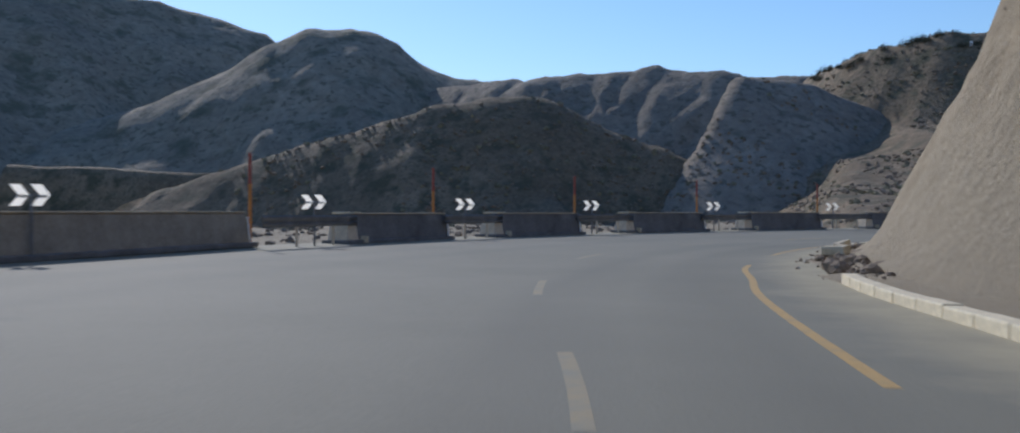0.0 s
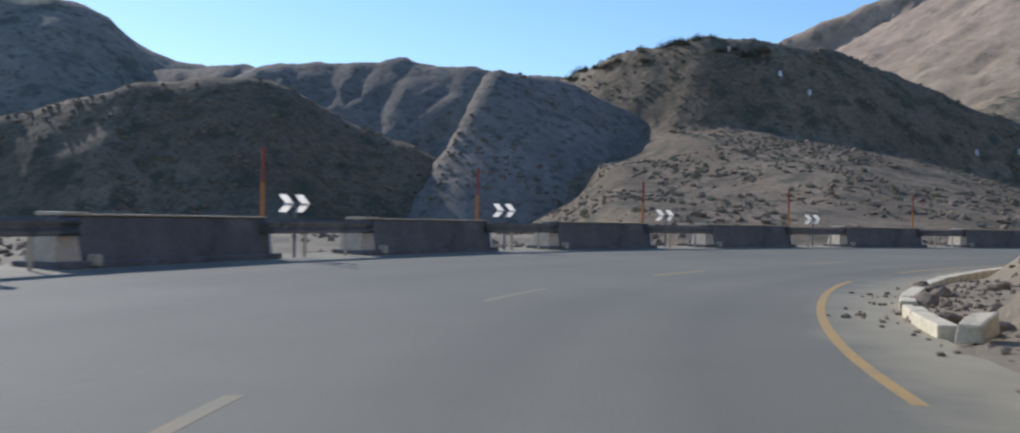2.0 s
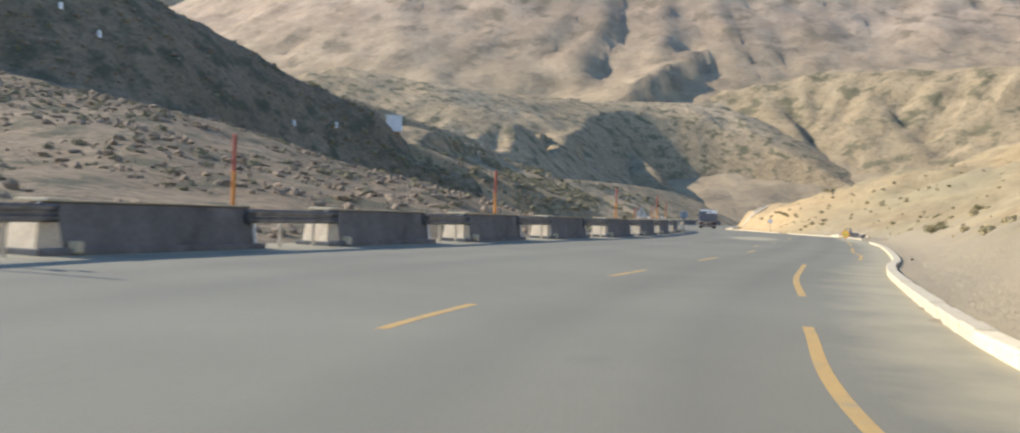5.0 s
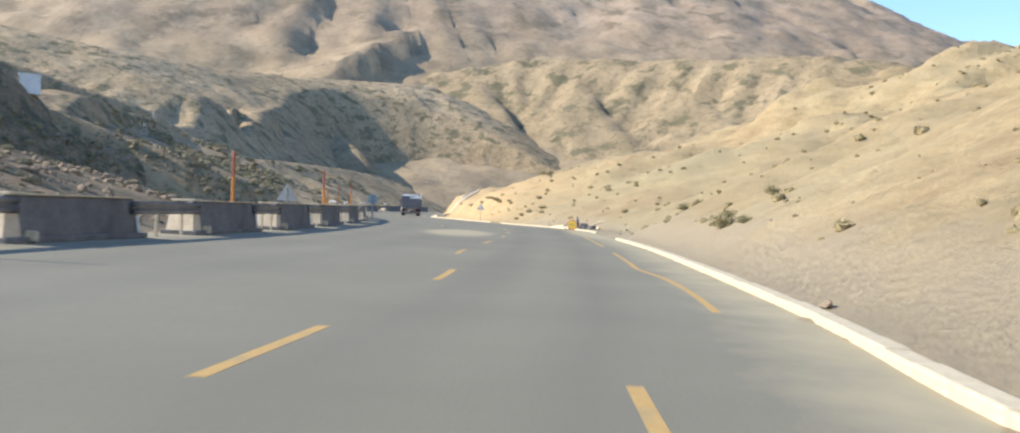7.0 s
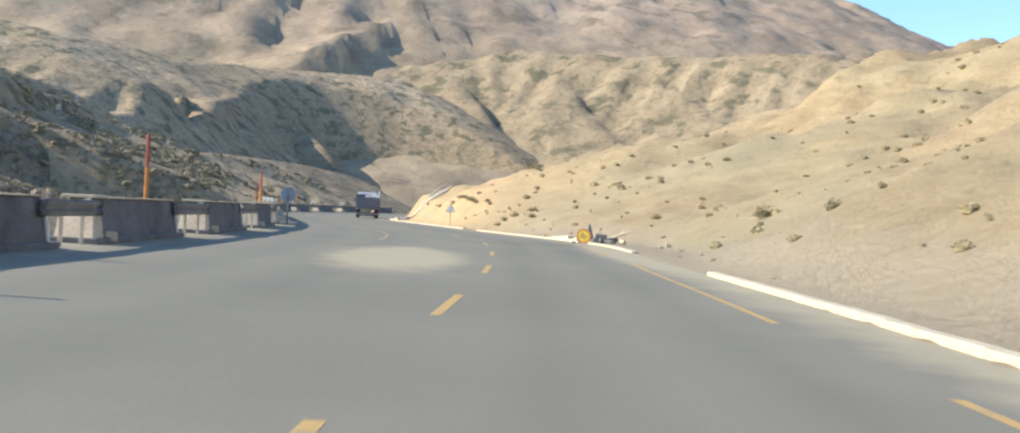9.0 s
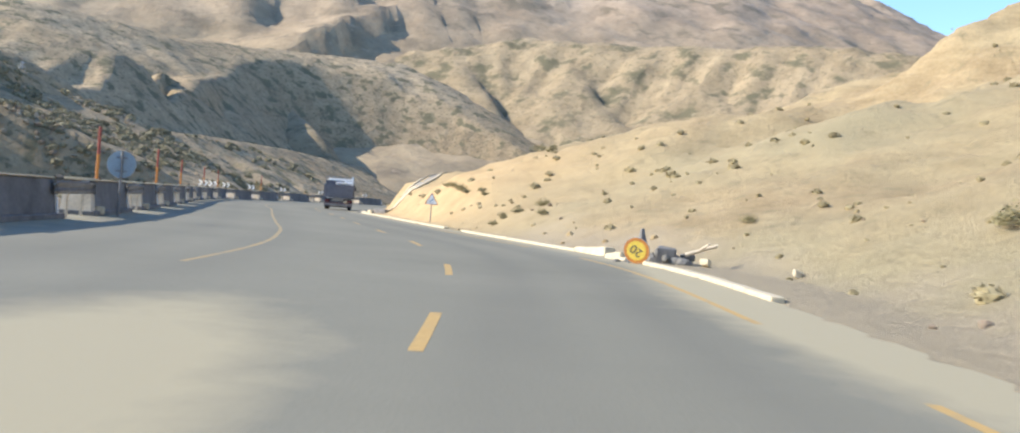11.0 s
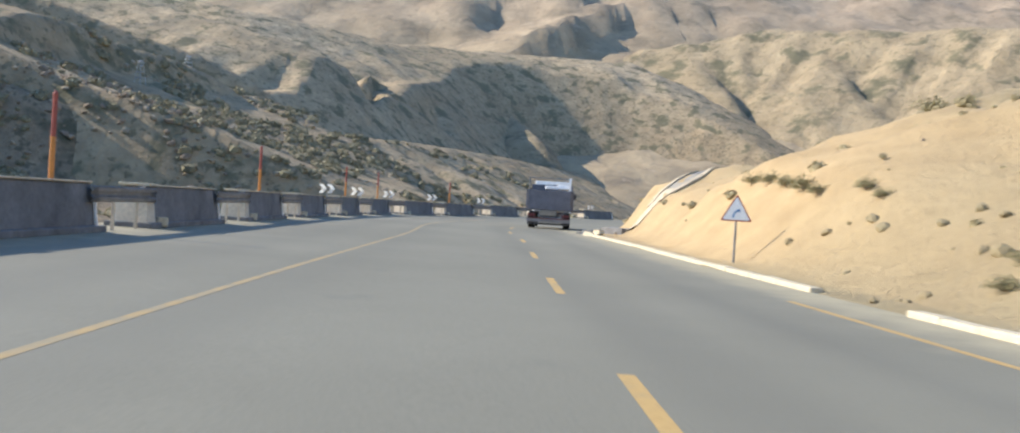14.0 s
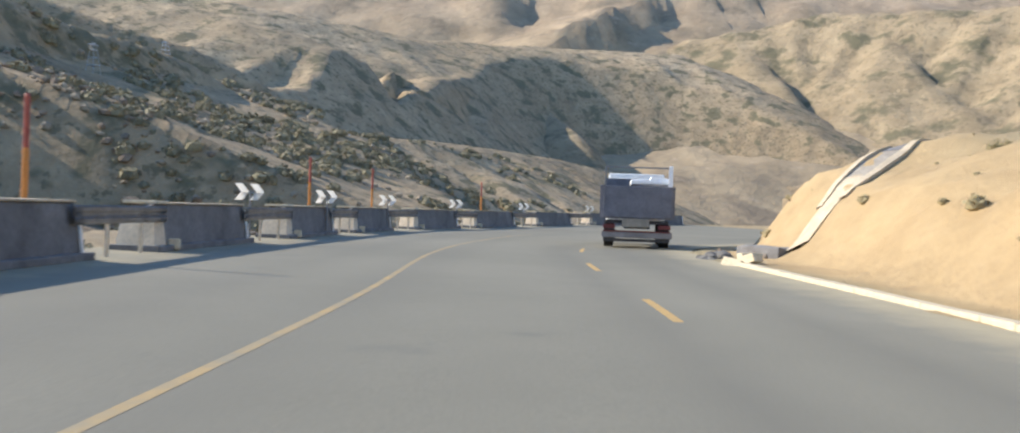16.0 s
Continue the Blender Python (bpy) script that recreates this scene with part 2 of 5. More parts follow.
M_PALESTONE = plain("pale_brown_stone", (0.36, 0.29, 0.20), 0.95, 0, 0.3, 0.6, 0.03)
M_GREYROCK = plain("dull_grey_rubble", (0.19, 0.18, 0.16), 0.95, 0, 0.3, 1.5, 0.03)
M_BUSH = plain("olive_bush_leaf", (0.29, 0.255, 0.135), 0.9, 0, 0.4, 3.0, 0.0)
M_CRESTLEAF = plain("dark_wild_leaf", (0.10, 0.095, 0.06), 0.9, 0, 0.4, 2.0, 0.0)
M_SHRUB = plain("grey_green_shrub_leaf", (0.275, 0.245, 0.155), 0.9, 0, 0.45, 0.8, 0.0)
M_SCRUB = plain("dry_scrub_leaf", (0.34, 0.285, 0.16), 0.9, 0, 0.4, 1.5, 0.0)
M_WALLW = plain("white_render", (0.86, 0.85, 0.83), 0.8, 0, 0.1, 0.8, 0.003)


# ---- small mesh helpers ----
def part(name, bm, mat, parent=None, label=""):
    me = bpy.data.meshes.new(name)
    bm.to_mesh(me)
    bm.free()
    me.materials.append(mat)
    ob = new(name, me)
    if parent is not None:
        ob.parent = parent
    if label:
        ob["label"] = label
    return ob


def empty(name, m, **tags):
    ob = new(name)
    ob.empty_display_size = 0.2
    ob.matrix_basis = m
    return tagged(ob, **tags)


def box(bm, size, at=(0, 0, 0), rot=(0, 0, 0), bevel=0.0):
    ret = bmesh.ops.create_cube(bm, size=1.0)
    bmesh.ops.transform(bm, verts=ret["verts"], matrix=pose(*at, *rot) @ Matrix.Diagonal((*size, 1)))
    if bevel:
        edges = {e for v in ret["verts"] for e in v.link_edges}
        bmesh.ops.bevel(bm, geom=list(edges), offset=bevel, segments=2, affect="EDGES", profile=0.6)
    return bm


def tube(bm, r1, r2, h, at=(0, 0, 0), rot=(0, 0, 0), seg=12):
    """A tapered cylinder whose foot stands at the given place."""
    ret = bmesh.ops.create_cone(bm, cap_ends=True, segments=seg, radius1=r1, radius2=r2, depth=h)
    bmesh.ops.transform(bm, verts=ret["verts"], matrix=pose(*at, *rot) @ Matrix.Translation((0, 0, h / 2)))
    return bm


def plate(bm, pts, thick, m=Matrix()):
    """A flat plate: an outline in x, z, given depth along y."""
    n = len(pts)
    a = [bm.verts.new(m @ Vector((x, -thick / 2, z))) for x, z in pts]
    b = [bm.verts.new(m @ Vector((x, thick / 2, z))) for x, z in pts]
    bm.faces.new(a)
    bm.faces.new(b[::-1])
    for i in range(n):
        bm.faces.new((a[(i + 1) % n], a[i], b[i], b[(i + 1) % n]))
    return bm


def B():
    return bmesh.new()


def from_arrays(name, verts, faces, mat, smooth=True):
    me = bpy.data.meshes.new(name)
    me.from_pydata([tuple(v) for v in verts.tolist()], [], faces.tolist() if hasattr(faces, "tolist") else faces)
    me.materials.append(mat)
    if smooth:
        me.polygons.foreach_set("use_smooth", np.ones(len(me.polygons), dtype=bool))
    me.update()
    return new(name, me)


# ---- numbers: curves, noise ----
def spline(points, n=12):
    p = np.array(points, float)
    p = np.vstack([2 * p[0] - p[1], p, 2 * p[-1] - p[-2]])
    out = []
    for i in range(1, len(p) - 2):
        a, b, c, d = p[i - 1 : i + 3]
        for k in range(n):
            t = k / n
            out.append(0.5 * (2 * b + (c - a) * t + (2 * a - 5 * b + 4 * c - d) * t * t + (3 * b - a - 3 * c + d) * t**3))
    out.append(p[-2])
    return np.array(out)


class Line:
    """A plan curve with its arc length."""

    def __init__(self, points):
        self.p = spline(points)
        self.s = np.r_[0, np.cumsum(np.hypot(*np.diff(self.p, axis=0).T))]

    def at(self, s):
        return np.array([np.interp(s, self.s, self.p[:, 0]), np.interp(s, self.s, self.p[:, 1])]).T

    def way(self, s):
        d = self.at(np.asarray(s) + 0.3) - self.at(np.asarray(s) - 0.3)
        return d / np.linalg.norm(d, axis=-1, keepdims=True)

    def off(self, s, left):
        w = self.way(s)
        return self.at(s) + np.asarray(left)[..., None] * np.stack([-w[..., 1], w[..., 0]], -1)

    def near(self, x, y):
        """Signed distance (left of the curve is positive) and arc length of the nearest point."""
        best, sgn, arc = np.full(x.shape, 1e18), np.ones(x.shape), np.zeros(x.shape)
        for i in range(len(self.p) - 1):
            a, d = self.p[i], self.p[i + 1] - self.p[i]
            l2 = d @ d
            raw = ((x - a[0]) * d[0] + (y - a[1]) * d[1]) / l2
            t = np.clip(raw, 0 if i else -1e9, 1 if i < len(self.p) - 2 else 1e9)
            ex, ey = x - a[0] - t * d[0], y - a[1] - t * d[1]
            q = ex * ex + ey * ey
            hit = q < best
            best = np.where(hit, q, best)
            sgn = np.where(hit, np.sign(d[0] * ey - d[1] * ex), sgn)
            arc = np.where(hit, self.s[i] + t * math.sqrt(l2), arc)
        return np.sqrt(best) * sgn, arc


def vnoise(x, y, seed=0):
    xi, yi = np.floor(x).astype(np.int64), np.floor(y).astype(np.int64)
    fx, fy = x - xi, y - yi
    fx, fy = fx * fx * fx * (fx * (fx * 6 - 15) + 10), fy * fy * fy * (fy * (fy * 6 - 15) + 10)

    def h(a, b):
        v = (a * 374761393 + b * 668265263 + seed * 2147483647) & 0xFFFFFFFF
        v = ((v ^ (v >> 13)) * 1274126177) & 0xFFFFFFFF
        v = v ^ (v >> 16)
        return (v & 0xFFFF) / 32767.5 - 1.0

    return (h(xi, yi) * (1 - fx) + h(xi + 1, yi) * fx) * (1 - fy) + (h(xi, yi + 1) * (1 - fx) + h(xi + 1, yi + 1) * fx) * fy


def fbm(x, y, octaves=5, seed=0, gain=0.5):
    out, amp = 0.0, 1.0
    for o in range(octaves):
        out = out + amp * vnoise(x * 2.03**o + 17.3 * o, y * 2.03**o - 9.1 * o, seed + o)
        amp *= gain
    return out


def ridged(x, y, octaves=4, seed=0):
    out, amp = 0.0, 1.0
    for o in range(octaves):
        out = out + amp * (1 - 2 * np.abs(vnoise(x * 2.1**o + 5.7 * o, y * 2.1**o + 3.3 * o, seed + o)))
        amp *= 0.5
    return out


def smooth(a, b, v):
    t = np.clip((v - a) / (b - a), 0, 1)
    return t * t * (3 - 2 * t)


# ---- the road's plan ----
KERB = Line([(5.8, -60), (5.6, -10), (5.5, 10), (5.6, 18), (7.0, 28), (9.6, 36), (12.4, 40.9), (15.4, 44.9), (18.5, 48.3), (21.8, 51.5), (29, 57), (41, 63.45), (48, 66.8),
             (55.5, 70.0), (75, 79.4), (91.2, 87.9), (106.2, 95.9), (113.7, 101.4), (120.1, 107.6), (127, 114.3), (134.1, 121), (139.8, 126.2),
             (145.6, 131.4), (155, 140.1), (160, 144.5), (166, 148.2), (176, 151), (190, 153), (206, 154), (230, 153)])
WALL = Line([(-12, -60), (-11, 8), (-10.2, 20), (-7.8, 30.5), (-4.0, 41.2), (0.9, 50), (8.2, 59), (16.2, 66), (25.5, 72.2), (34, 76.3), (43.3, 80.3), (51.6, 84.1), (74, 94.6),
             (99.7, 110.2), (122.5, 129.2), (144.3, 148.5), (160.8, 161.2), (170, 166.2), (186, 174), (205, 181), (232, 187)])
DASH = Line([(2.2, -60), (1.9, -10), (1.5, 6), (0.5, 17), (0.9, 28), (4.3, 39), (9.7, 47.3), (18, 56), (27.8, 63.1), (42, 69.9), (57.0, 76.6), (66.3, 81.95), (85, 90.8), (100.8, 99.5), (110.2, 106.3),
             (117.8, 112.9), (125.7, 119.8), (133.6, 126.6), (141.7, 133.6), (152, 143), (161, 150), (172, 157), (185, 162), (203, 165), (228, 166)])
EDGE = Line([(3.6, -60), (3.6, 5), (4.3, 20), (5.1, 25.4), (7.2, 33), (10.4, 40.2), (14, 46), (18.5, 51), (25.4, 56.6), (30.4, 59.7), (35.2, 62.5), (44, 66.3), (53.9, 70.45), (59.3, 73.0), (62.9, 75.1), (66.4, 76.8), (74.9, 81.05), (85, 86.2), (104.3, 96.4),
             (113.6, 103.2), (121, 110.3), (132, 120.6), (147, 134.5), (155, 141.5), (163, 148.3)])


def road_z(left):
    """The carriageway rises towards the outer side of the bend."""
    return 0.021 * np.maximum(0.0, left - 0.5)


def bank_h(d, s):
    """Height of the slope above the kerb: distance from it, and arc length along it."""
    knots = [0, 84, 92, 97, 100.5, 105, 110, 116, 124, 136, 155, 200, 206, 214, 222, 240, 262, 278, 300, 345, 380]
    d0 = np.interp(s, knots, [1.6, 1.6, 1.3, 1.3, 2.2, 3.2, 1.0, 0.5, 0.5, 1.2, 1.2, 1.3, 2.6, 3.2, 1.6, 1.2, 1.3, 2.4, 2.2, 2.6, 2.2])
    c1 = np.interp(s, knots, [2.0, 2.0, 1.8, 1.5, 1.0, 0.6, 1.4, 2.2, 2.2, 0.8, 0.55, 0.5, 0.5, 0.5, 0.5, 0.6, 1.1, 1.4, 1.4, 1.5, 0.5])
    hc = np.interp(s, knots, [16, 16, 13, 7, 2.5, 0.9, 2.6, 4.2, 4.0, 1.2, 1.0, 0.8, 0.8, 0.8, 0.8, 1.2, 2.8, 2.5, 2.5, 2.6, 1.0])
    a = np.interp(s, knots, [0.5, 0.5, 0.4, 0.32, 0.32, 0.32, 0.34, 0.35, 0.35, 0.37, 0.44, 0.42, 0.40, 0.38, 0.37, 0.36, 0.36, 0.37, 0.36, 0.25, 0.02])
    v = np.maximum(0.0, d - d0)
    h = np.minimum(c1 * v, hc + a * np.maximum(0, v - hc / c1))
    h = h - 0.14 * np.maximum(0, v - 8) * smooth(246, 264, s) * smooth(345, 310, s)
    return np.minimum(h, 46 + 0.05 * v)


def ground_h(x, y):
    dk, sk = KERB.near(x, y)
    dw, sw = WALL.near(x, y)
    dm, _ = DASH.near(x, y)
    right, out = -dk, dw
    v = np.maximum(right, 0)
    h = bank_h(v, sk)
    rough = fbm(x * 0.09, y * 0.09, 5, 3) * np.minimum(2.0, 0.15 * h) + fbm(x * 0.7, y * 0.7, 4, 9) * np.minimum(0.16, 0.02 + 0.06 * h)
    rough += ridged(sk * 0.10, v * 0.02, 3, 5) * np.minimum(0.9, 0.07 * h)
    rough += (ridged(x * 0.22, y * 0.22, 4, 77) - 0.4) * smooth(44, 26, x) * np.minimum(0.5, 0.16 * h)
    bank = 0.06 + h + rough * smooth(0.4, 2.5, v)
    o = np.maximum(out - 1.3, 0)
    drop = 0.2 - np.minimum(1.4, 0.3 * o) + fbm(x * 0.06, y * 0.06, 4, 21) * np.minimum(0.9, 0.06 * o) + fbm(x * 0.5, y * 0.5, 3, 22) * np.minimum(0.12, 0.05 * o)
    road = road_z(dm) - 0.09
    z = np.where(right > 0.15, bank, np.where(out > 1.3, drop, road))
    return z


def graded(lo, hi, step, far, n_far):
    core = np.arange(lo, hi + step / 2, step)
    g = np.geomspace(step, far, n_far)
    return np.r_[(lo - np.cumsum(g))[::-1], core, hi + np.cumsum(g)]


gx, gy = graded(-30, 235, 0.9, 420, 34), graded(-30, 215, 0.9, 420, 34)
GX, GY = np.meshgrid(gx, gy)
GZ = ground_h(GX.ravel(), GY.ravel())
nx, ny = len(gx), len(gy)
idx = np.arange(nx * ny).reshape(ny, nx)
quads = np.stack([idx[:-1, :-1], idx[:-1, 1:], idx[1:, 1:], idx[1:, :-1]], -1).reshape(-1, 4)
ground = from_arrays("ground", np.stack([GX.ravel(), GY.ravel(), GZ], -1), quads, M_SAND)
rock_a = ground.data.attributes.new("rock", "FLOAT", "POINT")
rock_a.data.foreach_set("value", np.clip(smooth(26, 10, GX.ravel()) + smooth(2, 8, WALL.near(GX.ravel(), GY.ravel())[0]), 0, 1).astype(np.float32))
GK, GS = KERB.near(GX.ravel(), GY.ravel())
verge_a = ground.data.attributes.new("verge", "FLOAT", "POINT")
verge_a.data.foreach_set("value", (0.6 * smooth(6.0, 1.0, -GK) * smooth(250, 225, GS)).astype(np.float32))
fresh_a = ground.data.attributes.new("fresh", "FLOAT", "POINT")
fresh_a.data.foreach_set("value", (0.75 * smooth(228, 262, GS) * smooth(330, 300, GS) * smooth(14.0, 6.0, -GK) * smooth(0.3, 1.2, -GK)).astype(np.float32))
tagged(ground, "dry sandy ground rising in an eroded roadside bank", "ground", kind="structure")

# ---- road ----
st = np.arange(2.0, DASH.s[-1] - 2, 1.0)
base = DASH.at(st)
dr, dl = -KERB.near(base[:, 0], base[:, 1])[0], -WALL.near(base[:, 0], base[:, 1])[0]
COLS = 30
rows_v = []
for i, s in enumerate(st):
    lat = np.linspace(-abs(dr[i]) - 0.1, abs(dl[i]) + 1.4, COLS)
    pts = DASH.off(np.full(COLS, s), lat)
    rows_v.append(np.c_[pts, road_z(lat)])
rv = np.concatenate(rows_v)
ri = np.arange(len(rv)).reshape(-1, COLS)
rq = np.stack([ri[:-1, 1:], ri[:-1, :-1], ri[1:, :-1], ri[1:, 1:]], -1).reshape(-1, 4)
road = tagged(from_arrays("road", rv, rq, M_ASPHALT), "grey worn asphalt mountain road with dusty stains", "road", kind="structure")
kd, ks = KERB.near(rv[:, 0], rv[:, 1])
wd = -WALL.near(rv[:, 0], rv[:, 1])[0]
patch = lambda x, y, a, rs, rl: np.exp(-((((rv[:, 0] - x) * math.cos(a) + (rv[:, 1] - y) * math.sin(a)) / rs) ** 2 + ((-(rv[:, 0] - x) * math.sin(a) + (rv[:, 1] - y) * math.cos(a)) / rl) ** 2) ** 2)
dust_v = 0.55 * smooth(1.9, 0.2, kd) + 0.35 * smooth(1.6, 0.3, wd) + 0.8 * patch(85.6, 93.8, 0.5, 7.0, 1.7) + 0.62 * patch(99.5, 92.2, 0.5, 10.5, 2.0)
track_v = np.exp(-(((kd - 2.6) / 0.5) ** 2)) + np.exp(-(((kd - 4.6) / 0.5) ** 2)) + 0.7 * np.exp(-(((wd - 3.2) / 0.6) ** 2)) + 0.7 * np.exp(-(((wd - 5.4) / 0.6) ** 2))
track_a = road.data.attributes.new("track", "FLOAT", "POINT")
track_a.data.foreach_set("value", np.clip(track_v, 0, 1).astype(np.float32))
dust_a = road.data.attributes.new("dust", "FLOAT", "POINT")
dust_a.data.foreach_set("value", np.clip(dust_v, 0, 1).astype(np.float32))


def marking(line_off, s_from, s_to, width, lift=0.002, guide=None, mat=M_PAINT):
    """A painted stripe that follows the road."""
    n = max(2, int((s_to - s_from) / 0.6) + 1)
    ss = np.linspace(s_from, s_to, n)
    rows_m = []
    for side in (-width / 2, width / 2):
        lat = np.full(n, line_off + side)
        rows_m.append(np.c_[(guide or DASH).off(ss, lat), (road_z(lat) if guide is None else 0 * lat) + lift])
    v = np.concatenate(rows_m)
    q = [(i, i + 1, n + i + 1, n + i) for i in range(n - 1)]
    ob = from_arrays("road_marking", v, np.array(q), mat)
    return tagged(ob, "worn orange painted stripe on the asphalt", "road marking", "road markings", "structure")

# ---- stripes on the road ----
def arc_of(x, y):
    return float(DASH.near(np.array([x]), np.array([y]))[1][0])


dash_starts = [arc_of(*p) for p in ((1.8, -4.5), (1.7, 5.9), (0.5, 15.4), (0.9, 27.3), (4.2, 38.9), (9.3, 46.9), (16.8, 55.2), (26.2, 62.2), (36.2, 67.3), (45.9, 71.3), (55.6, 75.6), (64.8, 80.9),
                                     (73.6, 85.3), (82.2, 89.3), (90.6, 93.6), (99.3, 98.5), (109.1, 105.3), (116.5, 111.8), (124.5, 118.7), (132.2, 125.4), (140.6, 132.6), (148.5, 139.8), (156.8, 146.8))]
for i, s in enumerate(dash_starts):
    marking(0.0, s, s + 3.3, 0.14, mat=M_GHOST if i < 5 else M_PAINT)
s_edge = float(EDGE.near(np.array([13.6]), np.array([45.2]))[1][0])
for k in (-2, -1, 0, 1, 3, 4, 5, 6):
    marking(0.0, s_edge - (20.0 if k == 3 else 17.0) + 22.7 * k, s_edge + 22.7 * k, 0.13, 0.002, EDGE)
marking(0.0, 0.0, 14.0, 0.13, 0.002, Line([(35.2, 62.4), (39.5, 64.9), (43.5, 67.0), (48.2, 69.4)]))
s_solid = arc_of(97.0, 97.6)
marking(4.15, s_solid, arc_of(172, 157), 0.11, mat=M_FADED)


# ---- hills and mountains ----
HILLS = []


def facets(v, seed):
    """Planar gully sides: a folded wave of uneven depth, from 0 on a rib to 1 in a gully's bed."""
    k = np.floor(v)
    return (1 - np.abs(2 * (v - k) - 1)) * (0.75 + 0.5 * vnoise(k * 7.3, k * 0 + 0.5, seed))


def ridge_h(x, y, ridges, seed, amp, gully, gdepth, fine, steep=0.0, merge=False):
    best = np.full(x.shape, -1e9)
    for pts, sl, sr, soft, *brk in ridges:
        at, more = brk[0] if brk else (1e9, 0.0)
        line = np.array(pts, float)
        seg = np.r_[0, np.cumsum(np.hypot(*np.diff(line[:, :2], axis=0).T))]
        warp = amp * 0.6
        wx, wy = x + warp * fbm(x / 60, y / 60, 3, seed + 40), y + warp * fbm(x / 60 + 9, y / 60, 3, seed + 50)
        near2, hh = np.full(x.shape, 1e18), np.zeros(x.shape)
        for i in range(len(line) - 1):
            a, d = line[i], line[i + 1] - line[i]
            l2 = d[0] ** 2 + d[1] ** 2
            t = np.clip(((wx - a[0]) * d[0] + (wy - a[1]) * d[1]) / l2, 0, 1)
            ex, ey = wx - a[0] - t * d[0], wy - a[1] - t * d[1]
            q = ex * ex + ey * ey
            side = np.where(d[0] * ey - d[1] * ex > 0, sl, sr)
            dist = np.sqrt(q + soft * soft) - soft
            u = seg[i] + t * math.sqrt(l2)
            bend = 0.5 * fbm(x / (gully * 4), y / (gully * 4), 3, seed + 7)
            cut = -gdepth * np.minimum(1.0, dist / (gully * 1.2)) * (facets(u / gully + bend, seed) + 0.45 * facets(u / gully * 2.37 + 1.7 * bend + dist / (gully * 6), seed + 1) - 0.55)
            v = a[2] + t * d[2] - side * (dist + steep * (1 - np.exp(-dist / 28.0)) + more * 0.5 * (dist - at + np.sqrt((dist - at) ** 2 + 16.0))) + cut
            hit = v > hh if merge and i else q < near2
            near2, hh = np.where(hit, q, near2), np.where(hit, v, hh)
        best = np.maximum(best, hh)
    return best + amp * 0.35 * fbm(x / 38, y / 38, 4, seed) + fine * (fbm(x / 6.0, y / 6.0, 4, seed + 3) + 1.6 * fbm(x / 17.0, y / 17.0, 3, seed + 4))


def hill(name, label, ridges, mat, res, reach, seed, amp=3.0, gully=16.0, gdepth=4.0, fine=0.4, floor=-9.5, cat="hill", steep=0.0, near=(6, 0.32), carve=None, merge=False):
    pts = np.concatenate([np.array(r[0], float) for r in ridges])
    x0, y0, x1, y1 = pts[:, 0].min() - reach, pts[:, 1].min() - reach, pts[:, 0].max() + reach, pts[:, 1].max() + reach
    xs, ys = np.arange(x0, x1, res), np.arange(y0, y1, res)
    X, Y = np.meshgrid(xs, ys)
    X, Y = X.ravel(), Y.ravel()
    Z = ridge_h(X, Y, ridges, seed, amp, gully, gdepth, fine, steep, merge)
    if carve:
        Z = carve(X, Y, Z)
    # keep clear of the road
    dw, aw = WALL.near(X, Y)
    dk, _ = KERB.near(X, Y)
    along = (aw > 0) & (aw < WALL.s[-1] + 4)
    if near:
        Z = np.where(along & (dw <= 0), -30, Z)
    apron = 0.45 * (0.9 * fbm(X / 11, Y / 11, 4, seed + 60) - 0.8 * (ridged(aw / 13 + 0.02 * dw, dw / 60, 3, seed + 61) - 0.5)) * smooth(8, 26, dw) * (1.0 if near and near[0] < 6 else 0.0)
    Z = np.where(along & (dw > 0), np.minimum(Z, -1.4 + (near or (6, 0.32))[1] * np.maximum(dw - (near or (6, 0.32))[0], 0) + 1.3 * np.maximum(dw - 46, 0) + apron), np.where(along & (dk > 0) & (dw < 0), -30, Z))
    n, k = len(xs), len(ys)
    ids = np.arange(n * k).reshape(k, n)
    q = np.stack([ids[:-1, :-1], ids[:-1, 1:], ids[1:, 1:], ids[1:, :-1]], -1).reshape(-1, 4)
    q = q[(Z[q] > floor).any(1)]
    used = np.unique(q)
    remap = np.full(n * k, -1)
    remap[used] = np.arange(len(used))
    ob = from_arrays(name, np.stack([X, Y, np.maximum(Z, floor - 2)], -1)[used], remap[q], mat)
    HILLS.append((xs, ys, Z.reshape(k, n)))
    return tagged(ob, label, cat, "hills round the valley", "structure")


def tops(x, y):
    """Height of the highest terrain at many places."""
    z = ground_h(x, y)
    for xs, ys, Z in HILLS:
        r = xs[1] - xs[0]
        u, v = (x - xs[0]) / r, (y - ys[0]) / r
        inside = (u >= 0) & (v >= 0) & (u < Z.shape[1] - 1) & (v < Z.shape[0] - 1)
        i, j = np.clip(u.astype(int), 0, Z.shape[1] - 2), np.clip(v.astype(int), 0, Z.shape[0] - 2)
        fx, fy = u - i, v - j
        h = (Z[j, i] * (1 - fx) + Z[j, i + 1] * fx) * (1 - fy) + (Z[j + 1, i] * (1 - fx) + Z[j + 1, i + 1] * fx) * fy
        z = np.where(inside, np.maximum(z, h), z)
    return z


def top_h(x, y):
    return float(tops(np.array([float(x)]), np.array([float(y)]))[0])


